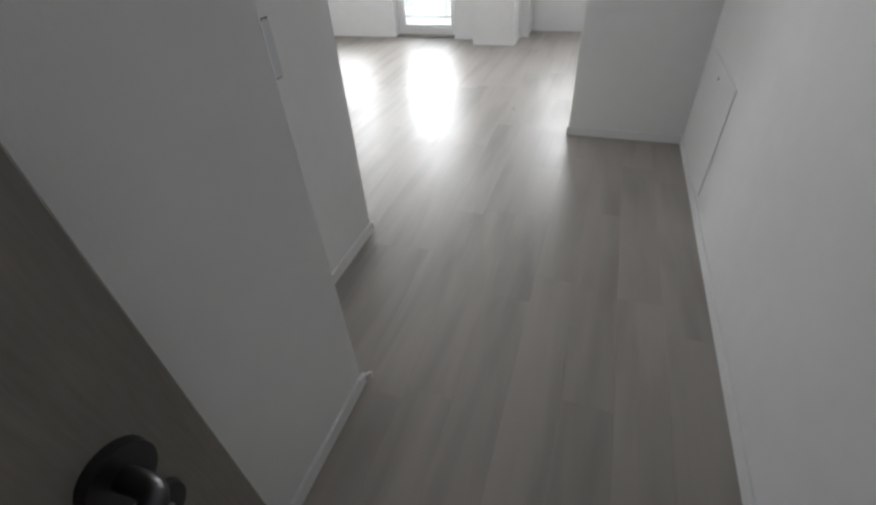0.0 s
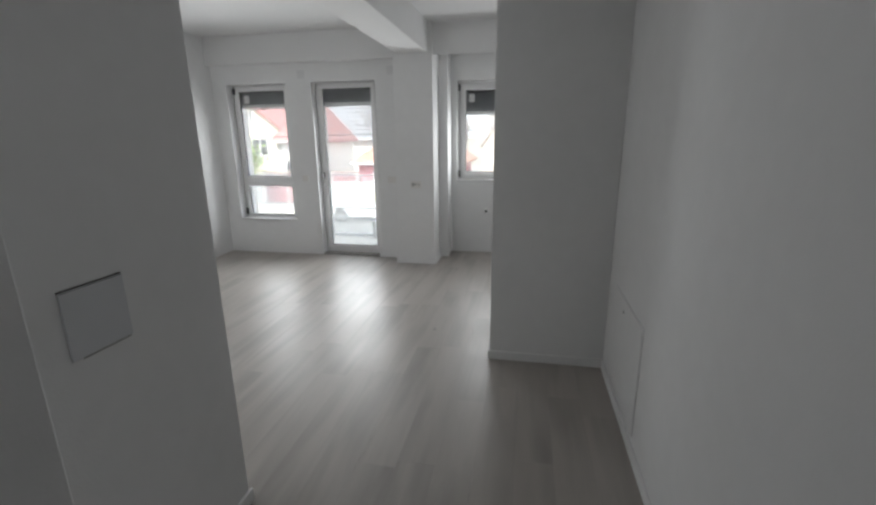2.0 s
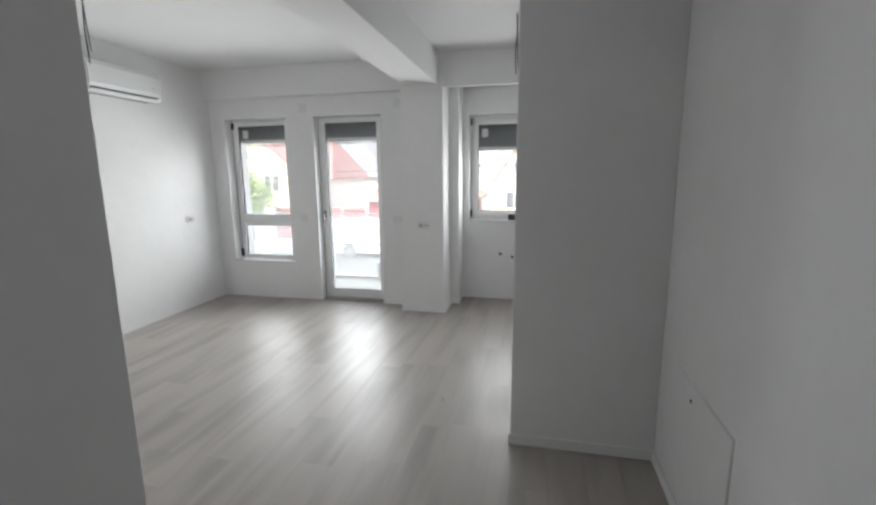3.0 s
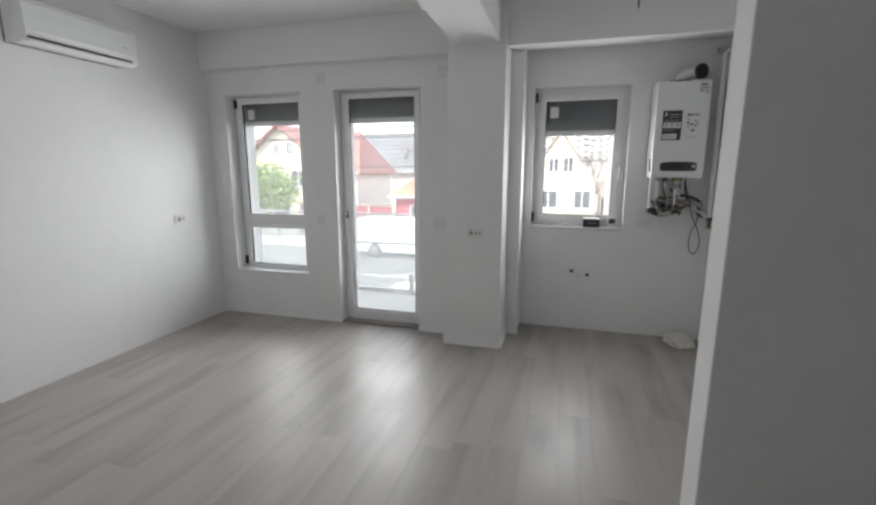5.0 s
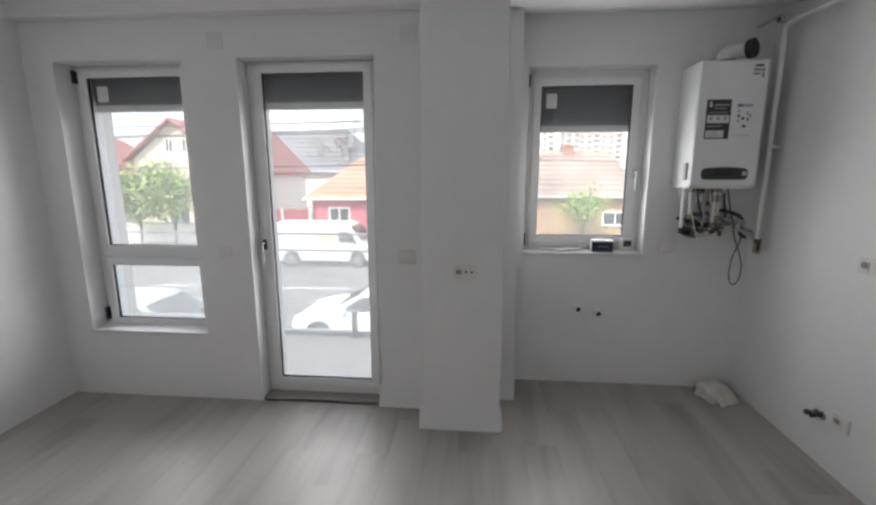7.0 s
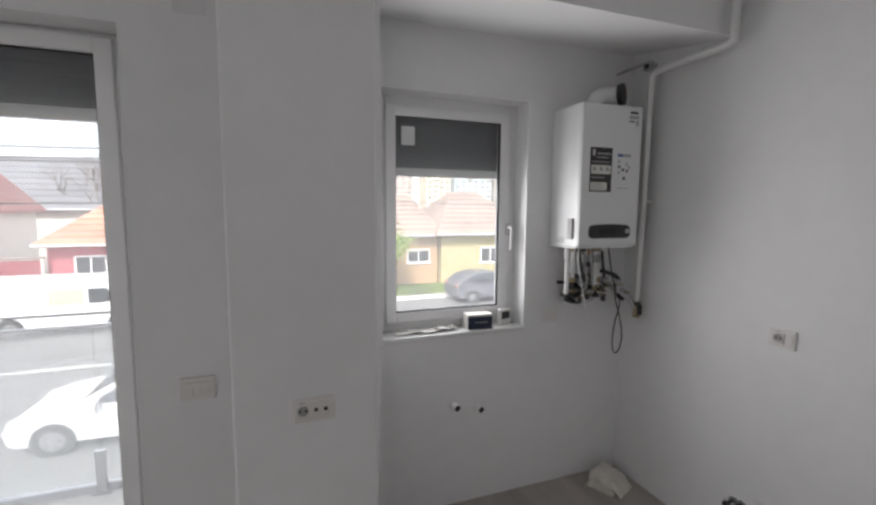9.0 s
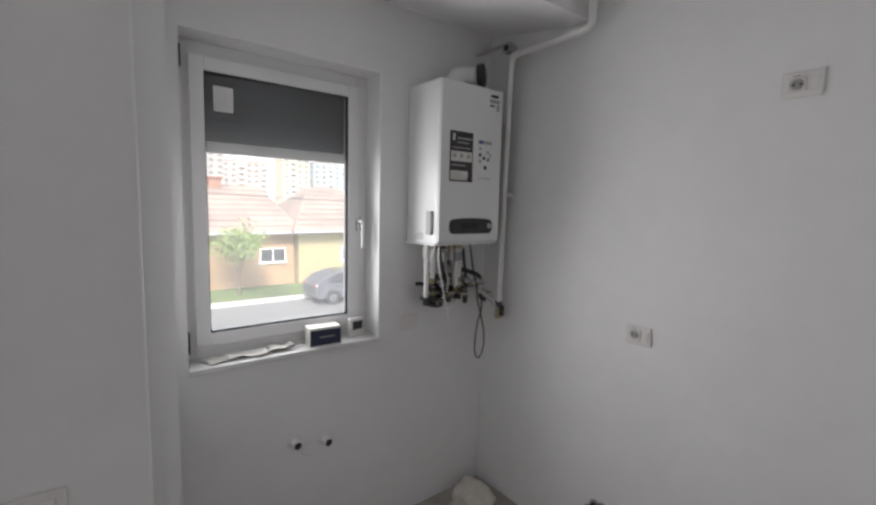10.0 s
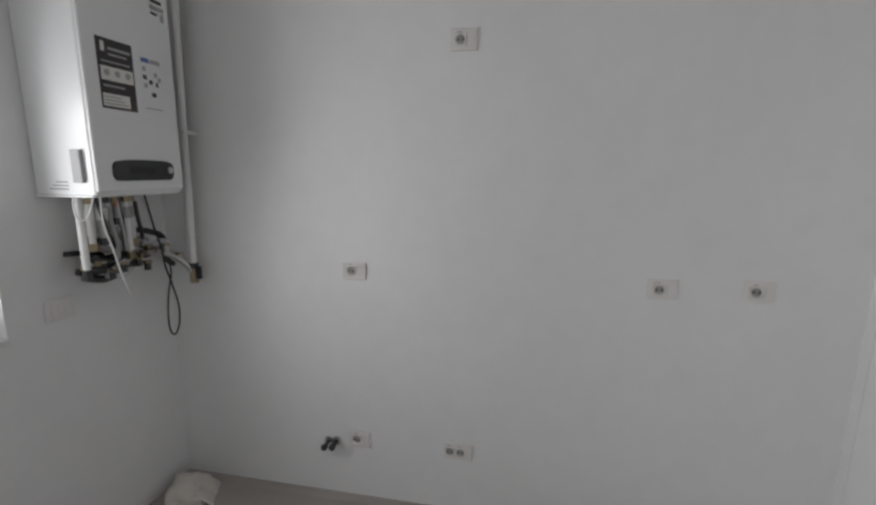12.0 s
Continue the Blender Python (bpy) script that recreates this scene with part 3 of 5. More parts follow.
# ---- air conditioner ----
def make_air_conditioner():
    a = thing("air_conditioner", "white split air conditioner high on the side wall", "air conditioner", (LEFT, 5.672, 2.335))
    outline = [(0.006, 0.285), (0.12, 0.285), (0.165, 0.272), (0.19, 0.235), (0.198, 0.16), (0.197, 0.075), (0.185, 0.034), (0.165, 0.012), (0.12, 0.004), (0.006, 0.012)]
    part("body", prism(outline, "y", 0.012, 0.773), ENAMEL, a)
    grow = [(0.006, 0.288), (0.122, 0.288), (0.168, 0.274), (0.193, 0.236), (0.201, 0.16), (0.200, 0.073), (0.187, 0.031), (0.166, 0.009), (0.12, 0.001), (0.006, 0.009)]
    part("end_cap", prism(grow, "y", 0.0, 0.011), ENAMEL, a)
    part("end_cap", prism(grow, "y", 0.774, 0.785), ENAMEL, a)
    # dark sheet that gives the wall gap its shade by colour
    part("mounting_plate", box((0.0005, -0.004, 0.006), (0.0055, 0.789, 0.284)), DARK, a, "dark sheet for the shade in the gap behind the unit")
    part("louvre", prism([(0.150, 0.004), (0.186, 0.024), (0.190, 0.021), (0.152, 0.0005)], "y", 0.02, 0.765), ENAMEL, a)
    part("outlet", prism([(0.182, 0.027), (0.1935, 0.030), (0.1965, 0.038), (0.184, 0.038)], "y", 0.016, 0.735), DARK, a, "thin dark air outlet slot")
    part("display", box((0.1975, 0.66, 0.12), (0.1995, 0.70, 0.132)), LIGHTGREY, a)


make_air_conditioner()

# ---- bare lamp wires ----
for x, y, z, label in ((-2.92, 4.75, 2.29, "bare black lamp wire hanging from the living room ceiling"), (-0.346, 6.198, 2.378, "bare black lamp wire hanging from the kitchen ceiling")):
    w = thing("lamp_wire", label, "wire", (x, y, CEILING), 0, "bare lamp wires")
    d = CEILING - z
    part("outlet", rod((0, 0, -0.004), (0, 0, 0), 0.02), PLASTIC, w)
    part("wire", tube([(0, 0, -0.002), (0.006, 0.004, -d * 0.3), (-0.004, 0.003, -d * 0.65), (0.004, 0, -d)], 0.0042, 8), WIRE, w)
    part("wire", tube([(0.01, 0, -0.002), (0.012, 0.0, -d * 0.35), (0.01, 0.006, -d * 0.6), (0.022, 0.004, -d * 0.88)], 0.0034, 8), WIRE, w)
    part("wire_end", rod((0.004, 0, -d - 0.012), (0.004, 0, -d), 0.0016), COPPER, w)


# ---- boiler ----
def strip_outline(x0, x1, z0, z1, r=0.024):
    """An upright outline with round corners and a slightly arched top."""
    out = []
    for cx, cz, a0 in ((x1 - r, z0 + r, -90), (x1 - r, z1 - r - 0.006, 0), (x0 + r, z1 - r - 0.006, 90), (x0 + r, z0 + r, 180)):
        out += [(cx + r * math.cos(radians(a0 + k * 18)), cz + r * math.sin(radians(a0 + k * 18))) for k in range(6)]
        if a0 == 0:
            out += [(x0 + (x1 - x0) * u, z1 - 0.006 * (2 * u - 1) ** 2) for u in (0.8, 0.6, 0.4, 0.2)]
    return out


def make_boiler():
    X, Y, Z = 0.022, 7.582, 1.478
    b = thing("boiler", "white wall-hung gas boiler with dark sticker and control strip", "boiler", (X, Y, Z))
    wd, dp, ht = 0.392, KITCHEN - Y - 0.004, 0.758
    part("casing", box((0, 0.012, 0), (wd, dp, ht), 0.008, 3), ENAMEL, b)
    part("front_cover", box((0.001, 0, 0.012), (wd - 0.001, 0.014, ht - 0.002), 0.006, 3), ENAMEL, b)
    strip = part("control_strip", prism(strip_outline(0.062, 0.336, 0.050, 0.126), "y", -0.006, 0.001), DARK, b, "dark rounded control strip")
    part("knob", rod((0.312, -0.014, 0.088), (0.312, -0.005, 0.088), 0.013, 0.012, 24), STEEL, strip)
    part("screen", box((0.13, -0.0075, 0.075), (0.24, -0.0055, 0.101)), GASKET, strip)
    label = part("sticker", box((0.054, -0.0016, 0.298), (0.196, 0.0, 0.530)), LAB_DARK, b, "black printed sticker with white text panels")
    part("text_panel", box((0.062, -0.0024, 0.392), (0.190, -0.0015, 0.438)), PAPER, label)
    part("text_panel", box((0.060, -0.0024, 0.306), (0.166, -0.0015, 0.348)), PAPER, label)
    part("mark", box((0.070, -0.0024, 0.486), (0.084, -0.0015, 0.518)), PAPER, label)
    part("mark", box((0.098, -0.0024, 0.494), (0.186, -0.0015, 0.503)), LAB_GREY, label)
    part("text_bar", box((0.098, -0.0024, 0.476), (0.170, -0.0015, 0.482)), LAB_GREY, label)
    part("text_bar", box((0.066, -0.0024, 0.452), (0.180, -0.0015, 0.457)), LAB_GREY, label)
    part("text_bar", box((0.066, -0.0024, 0.371), (0.150, -0.0015, 0.377)), LAB_GREY, label)
    for i in range(3):
        part("icon", rod((0.083 + i * 0.042, -0.0031, 0.418), (0.083 + i * 0.042, -0.0023, 0.418), 0.011, sides=16), LAB_GREY, label)
        part("text_line", box((0.064, -0.0031, 0.313 + i * 0.011), (0.156 - i * 0.012, -0.0023, 0.317 + i * 0.011)), LAB_GREY, label)
    energy = part("energy_label", box((0.226, -0.0014, 0.305), (0.326, 0.0, 0.512)), ENAMEL, b, "white energy label")
    part("header", box((0.232, -0.0022, 0.486), (0.268, -0.0013, 0.502)), LAB_BLUE, energy)
    part("header", box((0.272, -0.0022, 0.486), (0.320, -0.0013, 0.502)), LAB_GREY, energy)
    for i, (x, z, w) in enumerate(((0.236, 0.455, 0.014), (0.236, 0.425, 0.016), (0.238, 0.395, 0.014), (0.262, 0.41, 0.016), (0.288, 0.44, 0.014), (0.292, 0.405, 0.012), (0.306, 0.425, 0.012), (0.27, 0.365, 0.02))):
        part("print", box((x, -0.0022, z), (x + w, -0.0013, z + 0.016)), LAB_DARK if i % 2 else LAB_GREY, energy)
    part("text_bar", box((0.236, -0.0022, 0.318), (0.316, -0.0013, 0.322)), LAB_GREY, energy)
    tag = part("brand_mark", box((0.306, -0.0022, 0.716), (0.356, 0.0, 0.728)), LAB_DARK, b)
    part("brand_mark", box((0.300, -0.0016, 0.690), (0.366, 0.0, 0.706)), LAB_GREY, b)
    part("brand_mark", box((0.302, -0.0016, 0.672), (0.334, 0.0, 0.680)), LAB_DARK, b)
    part("brand_mark", box((0.348, -0.0016, 0.655), (0.364, 0.0, 0.684)), LAB_GREY, b)
    part("sensor_box", box((-0.013, 0.045, 0.045), (0.001, 0.085, 0.155), 0.003), LAB_GREY, b, "small grey sensor box on the side")
    for i in range(3):
        part("text_bar", box((-0.0008, 0.12, 0.02 + i * 0.012), (0.0005, 0.20 - 0.015 * i, 0.025 + i * 0.012)), LAB_GREY, b)
    part("bottom_tray", box((-0.006, 0.02, -0.006), (wd - 0.01, dp, 0.002), 0.002), ENAMEL, b)
    # flue: a white elbow with an open dark end
    part("flue_collar", rod((0.20, 0.15, ht - 0.002), (0.20, 0.15, ht + 0.024), 0.066, 0.062, 28), DARK, b)
    flue = part("flue_elbow", tube([(0.20, 0.15, ht + 0.01), (0.20, 0.15, ht + 0.04), (0.215, 0.149, ht + 0.066), (0.255, 0.142, ht + 0.078), (0.290, 0.132, ht + 0.081), (0.322, 0.102, ht + 0.082)], 0.046, 24), ENAMEL, b, "white flue elbow")
    for cx, cy in ((0.13, 0.17), (0.265, 0.18)):
        part("flue_screw", rod((cx, cy, ht - 0.002), (cx, cy, ht + 0.035), 0.012, sides=10), HANDLE, b)
    e0, e1 = Vector((0.318, 0.108, ht + 0.082)), Vector((0.334, 0.084, ht + 0.083))
    part("flue_end", rod(e0, e1, 0.058, 0.058, 28), DARK, flue, "open dark flue end")
    part("flue_mouth", rod(e1, e1 + (e1 - e0) * 0.05, 0.047, 0.047, 28), BROWNDARK, flue)
    # connections below
    def drop(name, x, y, z, r, mat, text=""):
        return part(name, rod((x, y, z), (x, y, -0.003), r), mat, b, text)
    drop("condensate_pipe", 0.028, 0.125, -0.275, 0.0125, PIPE, "white plastic pipe")
    part("pipe_end", rod((0.028, 0.125, -0.31), (0.028, 0.125, -0.27), 0.0165), DARK, b)
    for x, y, z, r, mat in ((0.085, 0.15, -0.205, 0.0115, PIPE), (0.145, 0.16, -0.19, 0.018, LAB_GREY), (0.225, 0.13, -0.26, 0.0105, PIPE), (0.262, 0.15, -0.21, 0.0105, PIPE), (0.205, 0.16, -0.12, 0.009, COPPER)):
        p = drop("supply_pipe", x, y, z, r, mat)
        part("union_nut", rod((x, y, -0.035), (x, y, -0.008), r * 1.55, sides=6), BRASS if mat is not LAB_GREY else HANDLE, p)
        part("lower_nut", rod((x, y, z - 0.006), (x, y, z + 0.022), r * 1.7, sides=6), BRASS if mat is PIPE else HANDLE, p)
        part("sleeve", rod((x, y, -0.10), (x, y, -0.055), r * 1.25, sides=12), LAB_GREY if x > 0.2 else PIPE, p)
    for i, (pts, r, mat) in enumerate((
            ([(0.085, 0.15, -0.205), (0.09, 0.15, -0.245), (0.13, 0.16, -0.255), (0.24, 0.17, -0.25), (0.30, 0.18, -0.21)], 0.012, HANDLE),
            ([(0.145, 0.16, -0.17), (0.15, 0.15, -0.21), (0.19, 0.14, -0.222), (0.30, 0.15, -0.205), (0.38, 0.18, -0.215)], 0.014, LAB_GREY),
            ([(0.04, 0.20, -0.22), (0.10, 0.19, -0.225), (0.17, 0.19, -0.24), (0.20, 0.22, -0.27)], 0.010, HANDLE),
            ([(0.06, 0.18, -0.29), (0.12, 0.17, -0.305), (0.18, 0.17, -0.29), (0.23, 0.16, -0.262)], 0.013, HANDLE),
            ([(0.12, 0.12, -0.01), (0.135, 0.11, -0.12), (0.165, 0.12, -0.19), (0.20, 0.15, -0.235)], 0.007, HANDLE),
            ([(0.262, 0.15, -0.20), (0.265, 0.15, -0.24), (0.31, 0.15, -0.26), (0.37, 0.17, -0.25)], 0.010, STEEL))):
        part("flexible_hose", tube([(x, y + 0.03, z) for x, y, z in pts], r), mat, b)
    for x, y, z, s in ((0.10, 0.145, -0.262, 0.018), (0.185, 0.135, -0.285, 0.02), (0.235, 0.125, -0.24, 0.016), (0.285, 0.14, -0.265, 0.018), (0.335, 0.15, -0.24, 0.017), (0.06, 0.17, -0.27, 0.015)):
        v = part("valve", rod((x - s, y, z), (x + s, y, z), s * 0.72, sides=8), BRASS, b)
        part("valve_stem", rod((x, y, z), (x, y - s * 1.4, z), s * 0.4, sides=8), STEEL, v)
        part("valve_handle", box((x - s * 1.1, y - s * 1.7, z - 0.004), (x + s * 0.5, y - s * 1.35, z + 0.004), 0.001), DARK, v)
    part("filter", tube([(0.10, 0.12, -0.30), (0.15, 0.115, -0.315), (0.20, 0.12, -0.30)], 0.017, 12), STEEL, b)
    for i, (pts, r, mat) in enumerate((
            ([(0.30, 0.17, -0.21), (0.36, 0.16, -0.235), (0.42, 0.14, -0.26), (0.48, 0.12, -0.29), (0.52, 0.11, -0.33)], 0.0135, STEEL),
            ([(0.07, 0.12, -0.235), (0.13, 0.10, -0.262), (0.20, 0.105, -0.25), (0.27, 0.11, -0.262)], 0.013, HANDLE),
            ([(0.05, 0.10, -0.275), (0.11, 0.09, -0.292), (0.17, 0.095, -0.315), (0.22, 0.11, -0.31)], 0.0125, HANDLE),
            ([(0.16, 0.10, -0.05), (0.158, 0.09, -0.13), (0.175, 0.09, -0.20), (0.165, 0.09, -0.26)], 0.0085, LAB_GREY),
            ([(0.30, 0.12, -0.04), (0.31, 0.12, -0.12), (0.33, 0.13, -0.18), (0.32, 0.13, -0.24)], 0.008, HANDLE),
            ([(0.06, 0.14, -0.31), (0.13, 0.125, -0.33), (0.20, 0.12, -0.318), (0.27, 0.12, -0.29), (0.31, 0.13, -0.25)], 0.0145, HANDLE),
            ([(0.25, 0.15, -0.165), (0.31, 0.14, -0.16), (0.37, 0.13, -0.175), (0.42, 0.12, -0.20), (0.45, 0.13, -0.25)], 0.0125, HANDLE),
            ([(0.09, 0.15, -0.17), (0.14, 0.14, -0.185), (0.20, 0.14, -0.178), (0.26, 0.15, -0.19)], 0.012, BRASS),
            ([(0.215, 0.12, -0.02), (0.213, 0.11, -0.09), (0.225, 0.11, -0.15), (0.228, 0.11, -0.235)], 0.0135, STEEL),
            ([(0.145, 0.12, -0.02), (0.15, 0.12, -0.08), (0.146, 0.12, -0.15)], 0.019, LAB_GREY),
            ([(0.32, 0.13, -0.215), (0.37, 0.12, -0.235), (0.41, 0.11, -0.225), (0.44, 0.10, -0.25)], 0.016, SHUTTER_BAR),
            ([(0.40, 0.12, -0.24), (0.43, 0.11, -0.27), (0.42, 0.10, -0.31), (0.46, 0.11, -0.335)], 0.012, HANDLE))):
        part("pipework", tube([(x, y + 0.045, z) for x, y, z in pts], r), mat, b)
    for x, y, z, s in ((0.14, 0.085, -0.28, 0.019), (0.215, 0.09, -0.275, 0.017), (0.265, 0.10, -0.30, 0.019), (0.39, 0.12, -0.25, 0.02), (0.45, 0.11, -0.30, 0.019), (0.095, 0.09, -0.30, 0.016)):
        v = part("fitting", rod((x, y, z - s), (x, y, z + s), s * 0.7, sides=6), STEEL if x > 0.3 else HANDLE, b)
        part("nut", rod((x, y, z + s * 0.6), (x, y, z + s), s * 0.95, sides=6), BRASS, v)
    # cables
    part("black_cable", tube([(0.285, 0.10, -0.003), (0.295, 0.095, -0.07), (0.32, 0.10, -0.16), (0.345, 0.10, -0.24), (0.365, 0.11, -0.32), (0.415, 0.13, -0.42), (0.452, 0.14, -0.53), (0.445, 0.14, -0.62), (0.412, 0.14, -0.66), (0.378, 0.13, -0.62), (0.366, 0.12, -0.54), (0.38, 0.12, -0.45), (0.415, 0.13, -0.37), (0.43, 0.15, -0.29)], 0.0038, 8), WIRE, b, "looped black cable")
    part("white_cable", tube([(0.03, 0.03, -0.004), (0.02, 0.02, -0.03), (0.03, 0.03, -0.10), (0.055, 0.03, -0.20), (0.085, 0.04, -0.29), (0.125, 0.05, -0.385)], 0.0032, 8), WHITEWIRE, b, "thin white cable")
    part("white_cable", tube([(-0.006, 0.10, -0.002), (-0.018, 0.09, -0.05), (-0.012, 0.08, -0.085), (0.004, 0.06, -0.07), (0.02, 0.05, -0.01)], 0.0032, 8), WHITEWIRE, b, "thin white cable loop")


make_boiler()

gas = thing("gas_pipe", "white painted gas pipe rising beside the boiler", "pipe", (0.512, 7.655, 1.10))
part("riser", tube([(0, 0, 0.03), (-0.008, -0.014, 0.45), (-0.03, -0.05, 1.25), (-0.033, -0.058, 1.305), (-0.030, -0.085, 1.328), (-0.026, -0.20, 1.334), (-0.022, -0.44, 1.338), (-0.022, -0.496, 1.348), (-0.022, -0.508, 1.40), (-0.022, -0.508, 1.735)], 0.0165, 14), PIPE, gas)
part("valve", rod((0, 0, -0.05), (0, 0, 0.035), 0.019, sides=8), BRASS, gas, "worn brass gas valve")
part("valve_nut", rod((0, 0, 0.02), (0, 0, 0.045), 0.024, sides=6), HANDLE, gas)
part("valve_tap", box((-0.012, -0.04, -0.03), (0.004, -0.015, 0.03), 0.003), DARK, gas)
part("outlet_hose", tube([(0, 0, -0.02), (-0.02, 0.01, 0.03), (-0.06, 0.04, 0.08), (-0.13, 0.07, 0.12)], 0.011), STEEL, gas)
clip = part("clip", boxes(((-0.036, -0.046, 0.62), (0.014, -0.002, 0.638)), ((0.006, -0.03, 0.622), (0.062, -0.02, 0.636)), bevel=0.002), PIPE, gas)
clamp = part("corner_clamp", boxes(((-0.075, -0.08, 1.335), (-0.02, -0.03, 1.375)), ((-0.06, -0.07, 1.375), (-0.04, 0.19, 1.388)), bevel=0.003), STEEL, gas, "small steel clamp at the bend")
part("clamp_bolt", rod((-0.085, -0.055, 1.352), (-0.055, -0.07, 1.36), 0.014, sides=8), DARK, clamp)


# ---- kitchen stubs and loose things ----
def water_stub(at, out, label, group):
    s = thing("water_stub", label, "pipe", at, 0, group)
    o = Vector(out)
    part("rosette", rod(o * 0.0005, o * 0.006, 0.032, 0.028, 20), WALL, s)
    t = part("stub", rod(o * 0.005, o * 0.046, 0.0195, 0.0195, 20), PVC, s)
    part("mouth", rod(o * 0.046, o * 0.0472, 0.0165, 0.0165, 20), DARK, t)


water_stub((-0.568, KITCHEN, 0.591), (0.1, -0.98, -0.1), "short capped white water pipe with dark mouth", "sink water stubs")
water_stub((-0.423, KITCHEN, 0.561), (0.1, -0.98, -0.1), "short capped white water pipe with dark mouth", "sink water stubs")
patch = thing("plaster_patch", "round filled plaster patch below the water pipes", "patch", (-0.50, KITCHEN, 0.535))
part("filler", rod((0, -0.003, 0), (0, -0.0004, 0), 0.03, 0.036, 22), WALL, patch)
for y, z in ((7.045, 0.272), (7.005, 0.278)):
    v = thing("water_valve", "small dark steel angle valve low on the wall", "valve", (RIGHT, y, z), 0, "low water valves")
    part("rosette", rod((-0.006, 0, 0), (-0.0005, 0, 0), 0.022, 0.024, 20), STEEL, v)
    part("body", rod((-0.05, 0, 0), (-0.005, 0, 0), 0.011, sides=12), HANDLE, v)
    part("spout", rod((-0.04, 0, -0.004), (-0.04, 0.022, 0.004), 0.009, sides=10), STEEL, v)
    part("tap", rod((-0.062, 0, 0), (-0.048, 0, 0), 0.015, sides=12), DARK, v)


def make_sack():
    t = thing("plaster_sack", "crumpled soiled white sack lying in the corner", "sack", (0.39, 7.69, 0.0), 24)
    bm = bmesh.new()
    bmesh.ops.create_cube(bm, size=1.0)
    bmesh.ops.subdivide_edges(bm, edges=bm.edges[:], cuts=9, use_grid_fill=True)
    for v in bm.verts:
        x, y, z = v.co
        k = 1 - 0.25 * (abs(x * 2) ** 6 + abs(y * 2) ** 6) * 0.5
        p = Vector((x * 0.19, y * 0.15, (z + 0.5) * 0.078 * k * (1.0 + 0.55 * y)))
        n = noise.noise_vector(p * 16) * 0.014 + noise.noise_vector(p * 44) * 0.006
        if p.z < 0.002:
            n.z = 0
        p += n
        p.z = max(p.z, 0.0)
        v.co = p
    part("sack", bm, CLOTH, t, smooth=True)
    fold = bmesh.new()
    bmesh.ops.create_grid(fold, x_segments=10, y_segments=6, size=0.5)
    for v in fold.verts:
        p = Vector((v.co.x * 0.17, -0.075 + v.co.y * 0.07 - 0.01, 0.035 + v.co.y * 0.06))
        v.co = p + noise.noise_vector(p * 30) * 0.008
    bmesh.ops.solidify(fold, geom=fold.faces[:], thickness=0.003)
    part("flap", fold, CLOTH, t, smooth=True)


make_sack()

for x, y, r in ((-2.147, 5.623, 0.008), (-0.759, 5.189, 0.008)):
    c = thing("plaster_crumb", "tiny grey crumb of plaster on the floor", "debris", (x, y, 0), 30, "plaster crumbs")
    bm = bmesh.new()
    bmesh.ops.create_icosphere(bm, subdivisions=2, radius=r)
    for v in bm.verts:
        v.co = v.co * (1 + 0.35 * noise.noise(v.co * 120 + Vector((x, y, 0)) * 9))
        v.co.z = max(v.co.z * 0.6 + r * 0.5, 0)
    part("crumb", bm, LAB_GREY, c)

SILL = KWIN[2] + 0.02
carton = thing("small_carton", "small navy and white thermostat carton on the window sill", "box", (-0.405, 7.898, SILL), -4)
part("carton", box((-0.074, -0.035, 0), (0.074, 0.045, 0.082), 0.0015), PAPER, carton)
part("front_print", box((-0.0735, -0.0358, 0.001), (0.0735, -0.0348, 0.072)), NAVY, carton, "navy printed front")
part("text_bar", box((-0.03, -0.0365, 0.036), (0.045, -0.0356, 0.042)), LAB_GREY, carton)
part("lid_flap", box((-0.074, -0.0352, 0.0822), (0.074, 0.045, 0.0838)), PAPER, carton)
therm = thing("thermostat", "white room thermostat with a dark display on the sill", "thermostat", (-0.222, 7.905, SILL), 12)
body = part("housing", boxes(((-0.044, 0, 0), (0.044, 0.024, 0.094)), bevel=0.006), PLASTIC, therm)
part("display", box((-0.03, -0.0012, 0.036), (0.03, 0.0005, 0.078)), DARK, therm, "dark display")
part("stand", boxes(((-0.03, 0.024, 0), (0.03, 0.05, 0.01)), bevel=0.002), PLASTIC, therm)
for i, (x, y, r, w, d) in enumerate(((-0.83, 7.915, 14, 0.15, 0.085), (-0.745, 7.905, -9, 0.16, 0.08), (-0.66, 7.92, 24, 0.14, 0.075), (-0.60, 7.905, 5, 0.11, 0.06))):
    p = thing("leaflet", "loose crumpled white paper leaflet on the window sill", "paper", (x, y, SILL + 0.001 + i * 0.003), r, "papers on the sill")
    bm = bmesh.new()
    bmesh.ops.create_grid(bm, x_segments=9, y_segments=7, size=0.5)
    for v in bm.verts:
        q = Vector((v.co.x * w, v.co.y * d, 0.004))
        q.z += max(0, 0.012 * noise.noise(Vector((v.co.x * 3 + i * 7, v.co.y * 3, i))) + 0.012 * abs(v.co.x) * (i % 2))
        v.co = q
    bmesh.ops.solidify(bm, geom=bm.faces[:], thickness=0.0012)
    part("sheet", bm, PAPER, p, smooth=True)
